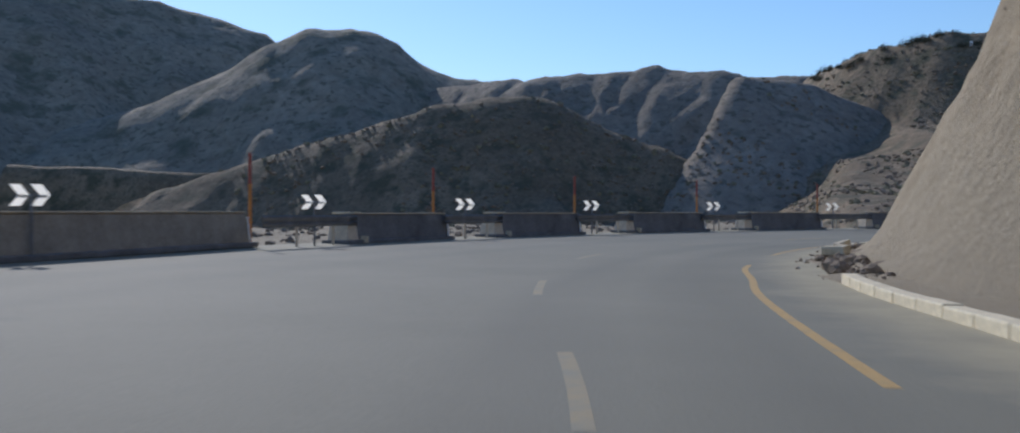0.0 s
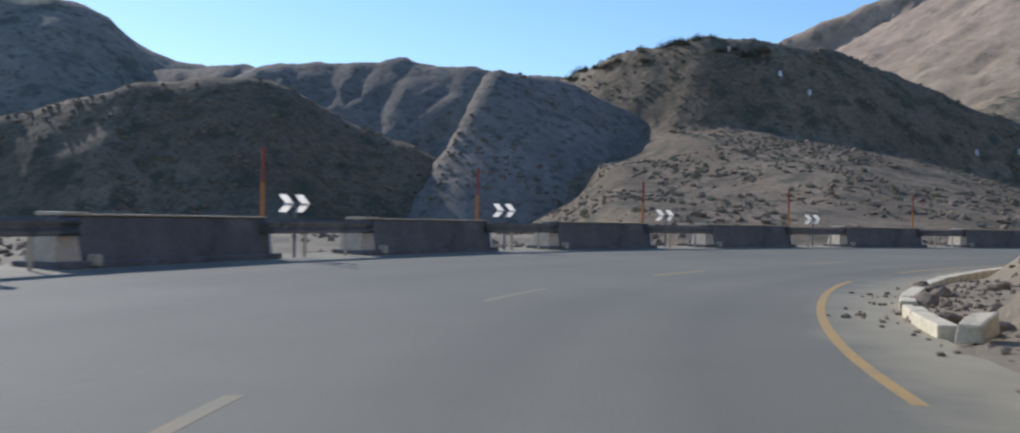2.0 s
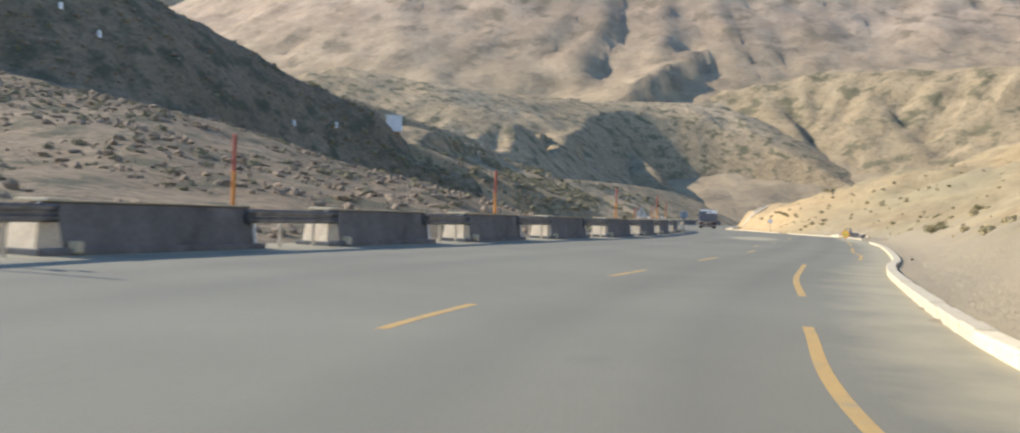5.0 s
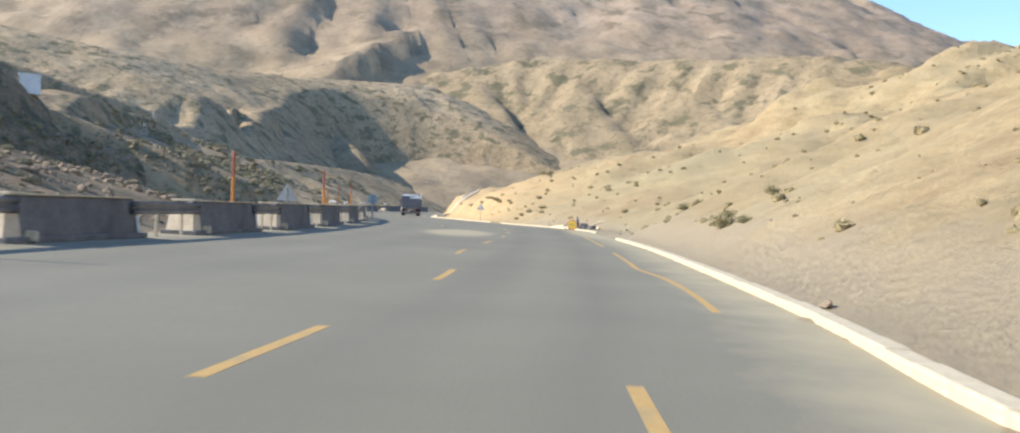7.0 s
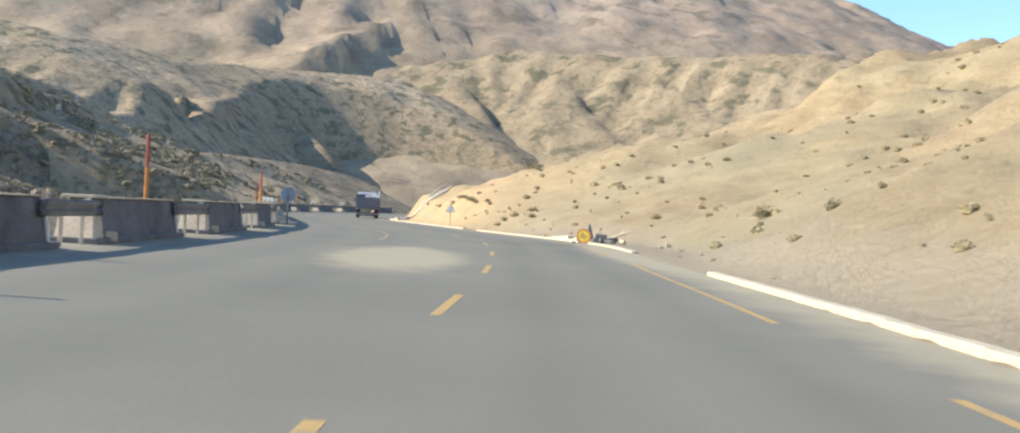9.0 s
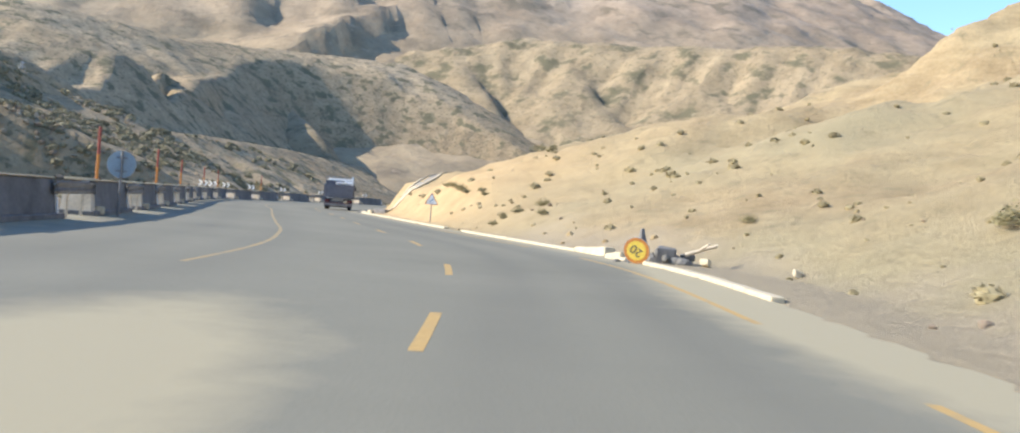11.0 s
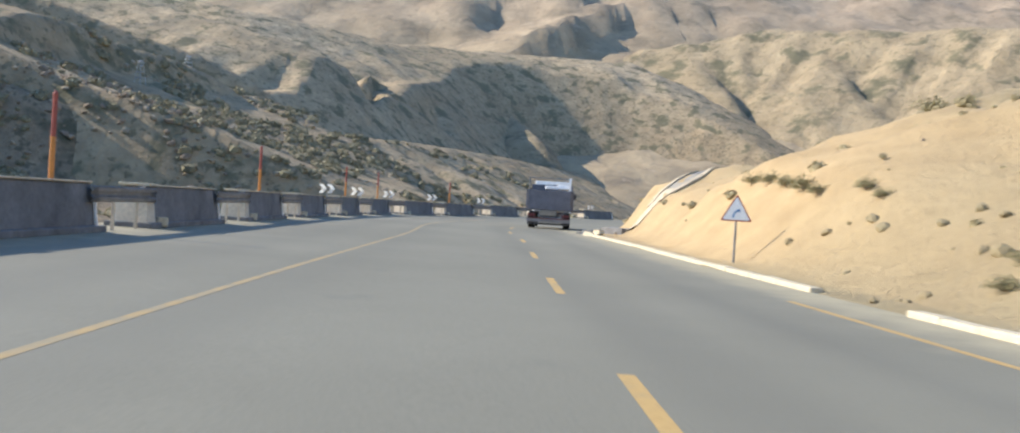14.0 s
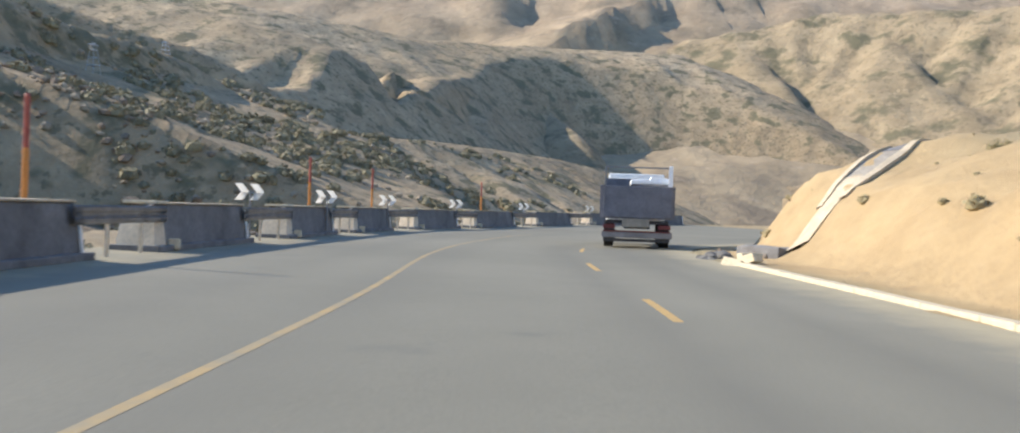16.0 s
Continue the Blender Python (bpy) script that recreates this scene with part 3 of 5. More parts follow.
hill("hill_west", "large dark scrubby mountain in shade beyond the bend", [([(-330, 330, 110), (-224, 366, 95), (-188, 386, 84), (-155, 400, 77), (-137, 407, 70), (-119, 413, 56), (-80, 425, 42)], 0.6, 0.75, 12),
     ([(-205, 377, 88), (-172, 335, 50), (-158, 312, 22)], 0.55, 0.7, 8)], M_DARKHILL, 4.0, 150, 11, 5, 34, 4, 0.8)
hill("hill_rounded", "dark rounded hill behind the bend", [([(-150, 300, 31), (-117, 308, 44.5), (-104, 312, 53.5), (-93, 316, 58.5), (-78, 320, 59.5), (-67, 323, 55.5), (-57, 325, 48.5), (-40, 327, 42.5), (-20, 330, 37), (10, 330, 32)], 0.6, 0.78, 10)],
     M_DARKHILL, 3.0, 110, 23, 3, 26, 1.6, 0.7)
hill("hill_cliff", "eroded earth cliff hill with pale gullies", [([(-70, 320, 36), (-45, 303, 37.5), (-21, 285, 37.8), (-8, 282.1, 38.8), (5.4, 279.4, 39.5), (18.9, 274.1, 38.7), (32.2, 266.9, 36.9), (42.8, 261.4, 34.8), (49.3, 258.2, 33.4), (58, 256, 31)], 0.5, 0.7, 4)],
     M_CLIFF, 1.6, 85, 31, 1.2, 8, 1.7, 0.6, steep=10.0)
def shoulder_end(x, y, z):
    """The shoulder breaks off steeply at its near end."""
    return z - 4.0 * np.maximum(0, (26.1 - x) * 0.88 + (y - 203.2) * 0.475 + 0.4 * fbm(x / 9, y / 9, 3, 95))


hill("hill_dark_shoulder", "smooth dark shoulder of the cliff hill in shade", [([(26.1, 203.2, 27.8), (32.5, 205.3, 27.2), (41.3, 208.8, 26.5), (46.7, 209.7, 24.1), (53.0, 211.2, 22.0), (59.7, 213.4, 19.8), (66.1, 215.6, 17.9), (70.8, 216.1, 15.9), (78, 216, 10)], 0.5, 0.80, 2)],
     M_CLIFF, 1.6, 50, 37, 0.3, 12, 0.3, 0.2, carve=shoulder_end)
hill("hill_dark_spur", "dark stony spur with reddish scree", [([(-80, 186, 6), (-47, 183.6, 14.5), (-32.6, 185, 19.3), (-20.6, 188, 21.8), (-7.3, 190, 21.4), (1.4, 189.6, 16.6), (10.1, 188.2, 13.3), (23.1, 183, 7.6), (35.5, 171.2, 1.8), (42, 164, -3)], 0.5, 0.9, 3, (22.0, -0.62))],
     M_ROCKY, 1.6, 62, 47, 1.0, 9, 0.7, 0.4)
def boulder_apron(x, y, z):
    """A gentle stony apron below the steep flank, which falls away towards the dark spur."""
    d, _ = WALL.near(x, y)
    k = np.interp(x, [20, 35, 42, 48, 55, 61, 71, 80, 95, 110, 120, 133, 150, 165], [0.10, 0.125, 0.143, 0.164, 0.205, 0.218, 0.242, 0.25, 0.255, 0.23, 0.195, 0.148, 0.10, 0.06])
    low = -1.4 + k * (d - 6) + 0.5 * fbm(x / 14, y / 14, 4, 93) - 0.8 * np.maximum(0, y - np.interp(x, [45, 60, 75], [215, 208, 199]))
    z = np.maximum(z, np.where(d > 6, low, -20))
    return z - 0.6 * np.maximum(0, 28 + 0.18 * (y - 114) + 2.5 * fbm(x / 15, y / 15, 3, 91) - x) * smooth(225, 195, y)


hill("hill_boulder", "rocky hill strewn with boulders, shaded on its upper flank", [([(40, 275, 24), (51.0, 255.8, 33.7), (53.0, 243.1, 33.9), (55.9, 233.2, 35.4), (59.2, 226.1, 35.8), (62.8, 220.9, 35.6), (69.5, 214.4, 37.2), (77.0, 210.5, 36.5), (82.9, 209.1, 35.8), (89.7, 209.3, 35.6), (95.9, 210.6, 33.9), (105.5, 212.3, 31.2), (114.5, 212.8, 28), (123.7, 212.9, 24.7),
     (134, 211.8, 22), (143, 208.8, 19.1), (152, 203.5, 14), (158, 197.5, 9), (163, 191, 3), (167, 186, -1)], 0.45, 1.25, 2)],
     M_ROCKY, 1.5, 175, 59, 1.0, 13, 2.7, 0.4, carve=boulder_apron)
def behind_nose(x, y, z):
    """The slope dips behind the steep nose of the boulder hill, and ends above the bench."""
    return z - 1.1 * np.maximum(0, 4 - ((x - 143) * 0.69 + (y - 209) * 0.72)) - 0.9 * np.maximum(0, x - 182 - 0.46 * (y - 180))


hill("hill_pylon_spur", "brown spur with a ridge running down to the road", [([(150, 232, 19), (160.6, 222, 18.2), (172, 219.5, 17.2), (185, 224, 16.8), (195, 226, 13.7), (203, 226.5, 11)], 0.5, 0.27, 3)], M_SPUR, 1.0, 80, 61, 1.0, 11, 1.5, 0.3, near=(1, 0.335), carve=behind_nose)


def ledges(x, y, z):
    """Low rock ledges across a slope."""
    return z - 1.1 * np.maximum(0, 4 - ((x - 143) * 0.69 + (y - 209) * 0.72)) + 0.30 * np.sin(z * 4.2 + 2.5 * fbm(x / 9, y / 9, 3, 88))


BENCH = Line([(120, 190), (160, 212), (200, 229), (212.5, 235), (225, 239), (240.5, 241.4), (262, 247), (283, 253.6), (310, 266), (330, 273), (342, 272), (351, 266), (358, 255), (366, 236)])


def road_cut(x, y, z):
    """The spurs' noses are cut steeply above a narrow bench, with a gully between them; a stony bank falls away below it."""
    d, s = BENCH.near(x, y)
    foot = np.interp(BENCH.at(s)[:, 0], [160, 200, 240, 330, 366], [8.0, 10.4, 11.5, 11.5, 9.5])
    face = foot + np.where(d > 11, 0.9 * (d - 11), 0.0) + 0.35 * ridged(s / 9, d / 40, 3, 20) * smooth(2, 6, d)
    ax = np.array([0.44, 0.898])
    t = (x - 241) * ax[0] + (y - 242) * ax[1]
    side = (x - 241) * ax[1] - (y - 242) * ax[0] + 1.2 * np.sin(t / 8)
    gully = 7.0 * np.maximum(0, 1 - np.abs(side) / np.where(side > 0, 5.0, 4.0)) * smooth(-4, 6, t) * smooth(80, 30, t)
    return np.where(d > 0, np.minimum(z - gully, face), -30)


def bench_bank(x, y, z):
    """The bank below the bench, furrowed by dry runnels."""
    d, s = BENCH.near(x, y)
    foot = np.interp(BENCH.at(s)[:, 0], [160, 200, 240, 330, 366], [8.0, 10.4, 11.5, 11.5, 9.5])
    furrow = np.abs(((s / 7.5 + 0.25 * fbm(x / 12, y / 12, 3, 19)) % 1.0) - 0.5)
    run = 1.3 * np.maximum(0, 1 - furrow / 0.16) * smooth(-1, -7, d)
    return np.where((d < 3) & (s > 70), foot + np.minimum(0.0, 0.42 * d) - run + 0.25 * fbm(x / 5, y / 5, 4, 23) * smooth(0, -3, d), -30)


hill("hill_shrub_slope", "stony slope dotted with grey-green shrubs", [([(150, 196, 3), (163.8, 201.4, 6), (176.3, 208.3, 7.8), (190.7, 216.8, 9.3), (204, 223.5, 9.9), (211, 222.5, 9.3), (216, 217.5, 6.0), (221, 211, 1.0), (226, 204, -6)], 0.25, 0.42, 2)],
     M_SPUR, 1.1, 75, 71, 0.5, 6, 1.8, 0.3, carve=ledges)
hill("hill_bench_bank", "stony bank with dry runnels below the bench", [([(205, 232, 10), (240.5, 241.4, 11.5), (283, 253.6, 11.5), (330, 273, 11.5), (366, 236, 9)], 0.4, 0.4, 3)], M_SPUR, 1.2, 45, 89, carve=bench_bank)
hill("hill_shaded_flank", "steep shaded flank above the pylon spur", [([(165, 285, 34), (182.8, 271.5, 30.4), (191, 265.8, 27.8), (198.8, 258.7, 24.0), (206, 254.5, 22.4), (213.8, 250.7, 19.2), (217, 249.4, 16.7), (220, 249, 14.2), (224, 246.5, 10)], 0.3, 1.5, 2)], M_SPUR, 1.8, 60, 79, 0.8, 14, 1.0, 0.3)
hill("hill_gully_spur", "tan spur cut steeply above a bench", [([(215, 335, 46), (228.5, 311, 39.8), (238, 290, 34.5), (246, 278, 30.5), (248, 272, 28.5)], 0.4, 0.45, 4),
     ([(214, 246, 11.5), (229.0, 256.6, 16.3), (239.8, 264.0, 21.5), (249.5, 273.6, 27.6), (259.0, 278.1, 29.2)], 0.15, 1.6, 1)], M_SPUR, 1.5, 85, 83, 0.8, 16, 1.3, 0.3, carve=road_cut)
hill("hill_round_spur", "rounded tan spur with a dark hollow face", [([(255, 375, 55), (273, 352, 50), (325, 339, 47.5), (355, 336, 50.5), (386, 330, 53.1), (414, 316, 54.2)], 0.45, 0.47, 6),
     ([(269.5, 275.8, 24.5), (286.6, 289.1, 29.2), (308.6, 302.9, 32.9), (325.5, 310.2, 35.2), (342.9, 311.9, 36.3), (351.6, 307.4, 33.9), (358.6, 299.0, 28.9), (361.9, 290.2, 23.5), (361.2, 282.0, 17.2), (359.8, 279.1, 14.5)], 0.12, 1.6, 2)],
     M_SPUR, 1.7, 80, 97, 0.8, 22, 1.3, 0.3, carve=road_cut)
hill("mountain_middle", "tan mountainside scored by dark ravines", [([(330, 450, 50), (371, 390, 57), (421, 358, 57.5), (436, 345, 60.5), (451, 325, 66), (473, 288.7, 74), (477, 257.4, 72.5), (478.4, 226.8, 71), (477.6, 156.4, 70), (473.5, 118, 62), (470, 60, 50)], 0.4, 0.78, 6),
     ([(421, 353, 57), (397.6, 308, 36), (368, 262, 12.5), (355, 245, 2)], 1.8, 0.62, 4), ([(451, 317, 66), (421, 279, 42), (389, 244, 18), (375, 228, 4)], 1.8, 0.62, 4),
     ([(473, 278, 73), (438, 246, 49), (414, 212.5, 27), (395, 195, 10)], 1.8, 0.62, 4), ([(476.5, 232, 70.5), (449, 204, 51), (426, 176, 36), (400, 150, 18)], 1.7, 0.62, 4),
     ([(370, 367, 55), (352, 327, 37), (326, 280, 18), (312, 262, 6)], 1.7, 0.62, 4), ([(477, 165, 69), (445, 145, 48), (420, 115, 28)], 1.6, 0.6, 4)],
     M_MOUNT, 2.6, 130, 101, 1.6, 19, 3.4, 0.6, cat="mountain")
hill("mountain_far", "high pinkish brown mountain range with folded ravines", [([(250, 950, 120), (409.8, 845, 163), (454, 821, 176), (498, 795, 166), (520, 780, 196), (579, 759, 255), (660, 680, 295), (757, 587, 300), (820, 510, 290), (876, 435, 280), (922, 413, 276), (925, 320, 232), (921.5, 228.6, 186), (928, 185, 164), (932, 129, 142), (940, 20, 110), (940, -150, 90)], 0.62, 0.62, 15),
     ([(659, 670, 290), (640, 640, 196), (591.7, 539, 127), (520, 437.6, 76), (480, 390, 45)], 0.49, 0.42, 14), ([(757, 587, 295), (720, 540, 200), (666, 473, 146), (583, 380, 88), (545, 345, 50)], 0.49, 0.42, 14),
     ([(579, 752, 250), (560, 700, 165), (509, 594, 111), (433, 474, 68), (400, 430, 40)], 0.49, 0.42, 14), ([(870, 440, 278), (820, 430, 235), (729, 354, 160), (631, 274.5, 92), (590, 240, 60)], 0.49, 0.42, 14),
     ([(922, 330, 235), (879, 320, 215), (765, 247, 145), (655, 188.6, 92), (600, 160, 60)], 0.49, 0.42, 14), ([(454, 821, 174), (430, 730, 120), (380, 620, 70)], 0.49, 0.42, 14)],
     M_FAR, 6.0, 330, 113, 2.4, 44, 5.5, 1.1, cat="mountain", merge=True)
hill("mountain_behind", "dark ridge that closes the valley behind the road", [([(-120, -260, 60), (-60, -330, 90), (120, -360, 110), (320, -300, 120), (460, -120, 90)], 0.5, 0.5, 12)], M_SPUR, 8.0, 220, 127, 8, 40, 10, 1.0, cat="mountain", near=None)

# ---- loose scatter: boulders and scrub ----
def scatter(name, label, places, sizes, mat, kind_of, seed):
    """One object of many small stones or tufts."""
    rng = np.random.default_rng(seed)
    t = bmesh.new()
    bmesh.ops.create_icosphere(t, subdivisions=1, radius=1.0)
    bv, bf = np.array([v.co[:] for v in t.verts]), np.array([[v.index for v in f.verts] for f in t.faces])
    t.free()
    V, F, off = [], [], 0
    for (x, y, z), r in zip(places, sizes):
        if kind_of == "stone":
            k = bv * rng.uniform(0.6, 1.25, (len(bv), 1)) * np.array([rng.uniform(0.7, 1.2), rng.uniform(0.7, 1.2), rng.uniform(0.5, 0.9)]) * r
            a = rng.uniform(0, 6.28)
            k = np.c_[k[:, 0] * math.cos(a) - k[:, 1] * math.sin(a), k[:, 0] * math.sin(a) + k[:, 1] * math.cos(a), k[:, 2]]
            V.append(k + (x, y, z + 0.15 * r))
            F.append(bf + off)
            off += len(bv)
        elif kind_of == "shrub":
            n = 110
            d = rng.normal(0, 1, (n, 3))
            d /= np.linalg.norm(d, axis=1, keepdims=True)
            d[:, 2] = np.abs(d[:, 2]) * 0.8
            c = d * (r * rng.uniform(0.75, 1.05, n))[:, None]
            u, w = rng.normal(0, 0.085 * r, (n, 3)), rng.normal(0, 0.085 * r, (n, 3))
            v = np.stack([c - u, c + w, c + u, c - w], 1).reshape(-1, 3) + (x, y, z)
            q = np.arange(len(v)).reshape(-1, 4) + off
            core = bv * rng.uniform(0.72, 1.0, (len(bv), 1)) * np.array([1, 1, 0.75]) * r + (x, y, z + 0.05 * r)
            V.append(v)
            V.append(core)
            F.append(bf + off + len(v))
            F.append(q[:, [0, 1, 2]])
            F.append(q[:, [0, 2, 3]])
            off += len(v) + len(core)
        else:
            n = 34
            a, e, ln = rng.uniform(0, 6.28, n), rng.uniform(0.2, 1.4, n), rng.uniform(0.5, 1.0, n) * r
            root = np.c_[rng.normal(0, 0.3 * r, n), rng.normal(0, 0.3 * r, n), np.full(n, -0.05 * r)]
            way = np.c_[np.cos(a) * np.cos(e), np.sin(a) * np.cos(e), np.sin(e)]
            side = np.c_[-np.sin(a), np.cos(a), np.zeros(n)] * (0.09 * r)
            mid, tip = root + way * (ln * 0.55)[:, None], root + way * ln[:, None]
            v = np.stack([root, mid - side, tip, mid + side], 1).reshape(-1, 3) + (x, y, z)
            V.append(v)
            F.append(np.arange(len(v)).reshape(-1, 4)[:, [0, 1, 2]] + off)
            F.append(np.arange(len(v)).reshape(-1, 4)[:, [0, 2, 3]] + off)
            off += len(v)
    ob = from_arrays(name, np.concatenate(V), np.concatenate(F), mat, smooth=False)
    return tagged(ob, label, "stones" if kind_of == "stone" else "vegetation", kind="stuff")


def spread(n, x0, x1, y0, y1, seed, ok):
    g = np.random.default_rng(seed)
    x, y = g.uniform(x0, x1, n), g.uniform(y0, y1, n)
    keep = ok(x, y)
    x, y = x[keep], y[keep]
    return np.stack([x, y, tops(x, y)], -1)


def right_of_kerb(a, b):
    return lambda x, y: (-KERB.near(x, y)[0] > a) & (-KERB.near(x, y)[0] < b)


def left_of_wall(a, b):
    def test(x, y):
        d = WALL.near(x, y)[0]
        return (d > a) & (d < b) & (vnoise(x / 9, y / 9, 5) > -0.35)
    return test


rng = np.random.default_rng(4)
pl = spread(26000, -60, 170, 70, 235, 31, left_of_wall(12, 170))
scatter("boulders", "brown boulders strewn over the rocky hillside", pl, rng.uniform(0.1, 0.9, len(pl)) ** 3 * 0.6 + 0.09, M_STONE, "stone", 1)
pl = spread(6000, 20, 250, 30, 175, 33, right_of_kerb(2.5, 60))
scatter("dry_scrub", "small dry grey-green tufts on the sandy bank", pl, rng.uniform(0.08, 1.0, len(pl)) ** 4 * 0.28 + 0.05, M_SCRUB, "shrub", 2)
pl = spread(2600, 60, 200, 40, 130, 41, right_of_kerb(9, 55))
pl = pl[vnoise(pl[:, 0] / 7, pl[:, 1] / 7, 8) > 0.1]
scatter("bank_tufts", "olive grass tufts in loose bands on the upper bank", pl, rng.uniform(0.2, 1.0, len(pl)) ** 2 * 0.26 + 0.09, M_SCRUB, "shrub", 7)
pl = spread(2600, 125, 262, 150, 240, 37, left_of_wall(14, 95))
g3 = np.random.default_rng(43)
near_pl = spread(3800, 138, 222, 150, 226, 43, left_of_wall(3, 52))
near_pl = near_pl[vnoise(near_pl[:, 0] / 5, near_pl[:, 1] / 5, 15) > -0.15]
scatter("ledge_shrubs", "dense low grey-green shrubs on the ledges above the parapet", near_pl, g3.uniform(0.2, 1.0, len(near_pl)) ** 1.6 * 0.55 + 0.18, M_SHRUB, "shrub", 16)
pale = spread(1500, 138, 222, 150, 226, 44, left_of_wall(3, 52))
scatter("ledge_stones", "pale brown stones lying on the ledges above the parapet", pale, g3.uniform(0.1, 0.45, len(pale)), M_PALESTONE, "stone", 17)
scatter("hillside_shrubs", "grey-green shrubs dotted over the stony slope", pl, rng.uniform(0.2, 1.0, len(pl)) ** 1.5 * 0.8 + 0.15, M_SHRUB, "shrub", 3)
pl = spread(3600, -70, 150, 110, 235, 38, left_of_wall(14, 170))
scatter("rocky_hill_shrubs", "dark low shrubs between the boulders of the rocky hill", pl, rng.uniform(0.2, 1.0, len(pl)) ** 2 * 0.5 + 0.12, M_SHRUB, "shrub", 6)
pl = spread(900, 5, 235, 15, 160, 39, right_of_kerb(0.6, 7))
scatter("roadside_stones", "small stones fallen along the foot of the bank", pl, rng.uniform(0.04, 0.16, len(pl)), M_STONE, "stone", 5)


# ---- parapet walls, rails ----
def wall_pose(s, left=0.0):
    s = s + S_WALL
    p = WALL.off(np.array([s]), np.array([left]))[0]
    w = WALL.way(np.array([s]))[0]
    d = DASH.near(p[:1], p[1:])[0][0]
    return pose(p[0], p[1], float(road_z(np.array([d]))[0]), 0, 0, math.degrees(math.atan2(w[1], w[0])))


S_WALL = float(WALL.near(np.array([-11.0]), np.array([8.0]))[1][0])


def parapet(length, m, body=M_WALLDARK):
    """Battered concrete parapet with footing, coping and a pale end slab; x runs along it from its start."""
    t = empty("parapet_wall", m, label="grey concrete parapet wall with battered ends beside the road", category="parapet", group="parapet walls")
    bm = B()
    half, top, h = 0.42, 0.33, 0.98
    ring = []
    for z, w, e in ((0.0, half, 0.05), (0.30, half - 0.02, 0.07), (h, top, 0.14)):
        ring.append([bm.verts.new(v) for v in ((e, -w, z), (length - e, -w, z), (length - e - 0.2, w, z), (e + 0.42, w, z))])
    for a, b in zip(ring, ring[1:]):
        for i in range(4):
            bm.faces.new((a[i], a[(i + 1) % 4], b[(i + 1) % 4], b[i]))
    bm.faces.new(ring[-1])
    bm.faces.new(ring[0][::-1])
    bmesh.ops.bevel(bm, geom=bm.edges[:], offset=0.03, segments=2, affect="EDGES")
    part("wall_body", bm, body, t)
    bm = B()
    rows_e = [[bm.verts.new(v) for v in ((x0, -w, z), (x1, -w, z), (x1, w * 0.9, z), (x0 + 0.1, w * 0.9, z))] for z, x0, x1, w in ((0.0, -0.10, 0.72, half + 0.06), (0.10, -0.09, 0.70, half + 0.05), (0.12, -0.04, 0.64, half + 0.03), (0.74, 0.08, 0.52, top + 0.06))]
    for a, b in zip(rows_e, rows_e[1:]):
        for i in range(4):
            bm.faces.new((a[i], a[(i + 1) % 4], b[(i + 1) % 4], b[i]))
    bm.faces.new(rows_e[-1])
    bm.faces.new(rows_e[0][::-1])
    # Pale block; its colour also carries the sunlit look of the wall's end.
    part("end_block", bm, M_PALE, t, "pale battered end block with sunlit brightness in its colour")
    part("end_strip", box(B(), (0.07, 0.05, 0.8), (length - 0.12, -0.42, 0.46), (-7, 0, 0), 0.01), M_WHITE, t, "white reflective strip on the wall's end")
    part("footing", box(B(), (length + 0.3, 1.1, 0.14), (length / 2 + 0.05, -0.02, 0.05), (0, 0, 0), 0.03), M_WALLDARK, t)
    # Cream colour here paints the sun on the wall's top.
    part("coping", box(B(), (length - 1.1, 0.72, 0.04), (length / 2 + 0.4, 0, h + 0.02), (0, 0, 0), 0.015), M_LIME, t, 'coping with its sunlit top put into a cream colour')
    part("end_slab", box(B(), (0.6, 0.76, 0.07), (0.58, 0, h + 0.035), (0, 0, 0), 0.02), M_KERB, t, "pale painted slab on the wall's end")
    part("end_stone", box(B(), (0.2, 0.26, 0.24), (0.86, -0.54, 0.13), (0, 6, 12), 0.05), M_KERB, t, "pale stone at the wall's foot")
    return t


def guard_rail(length, m):
    """Steel beam with a three-fold section across a gap, on two posts."""
    t = empty("guard_rail", m, label="dull steel guard rail across a gap in the parapet", category="guard rail", group="guard rails")
    prof = [(0.0, 0.0), (0.05, 0.04), (0.05, 0.10), (0.0, 0.15), (0.0, 0.19), (0.05, 0.24), (0.05, 0.30), (0.0, 0.34)]
    bm = B()
    rowa = [bm.verts.new((-0.5, -0.44 - a, 0.60 + b)) for a, b in prof]
    rowb = [bm.verts.new((length + 0.5, -0.44 - a, 0.60 + b)) for a, b in prof]
    for i in range(len(prof) - 1):
        bm.faces.new((rowa[i], rowb[i], rowb[i + 1], rowa[i + 1]))
    bmesh.ops.solidify(bm, geom=bm.faces[:], thickness=0.012)
    part("beam", bm, M_RAIL, t)
    for x in (length * 0.32, length * 0.8):
        part("post", box(B(), (0.07, 0.07, 0.92), (x, -0.38, 0.44), (0, 0, 0), 0.01), M_PALE, t, "pale painted post")
    return t


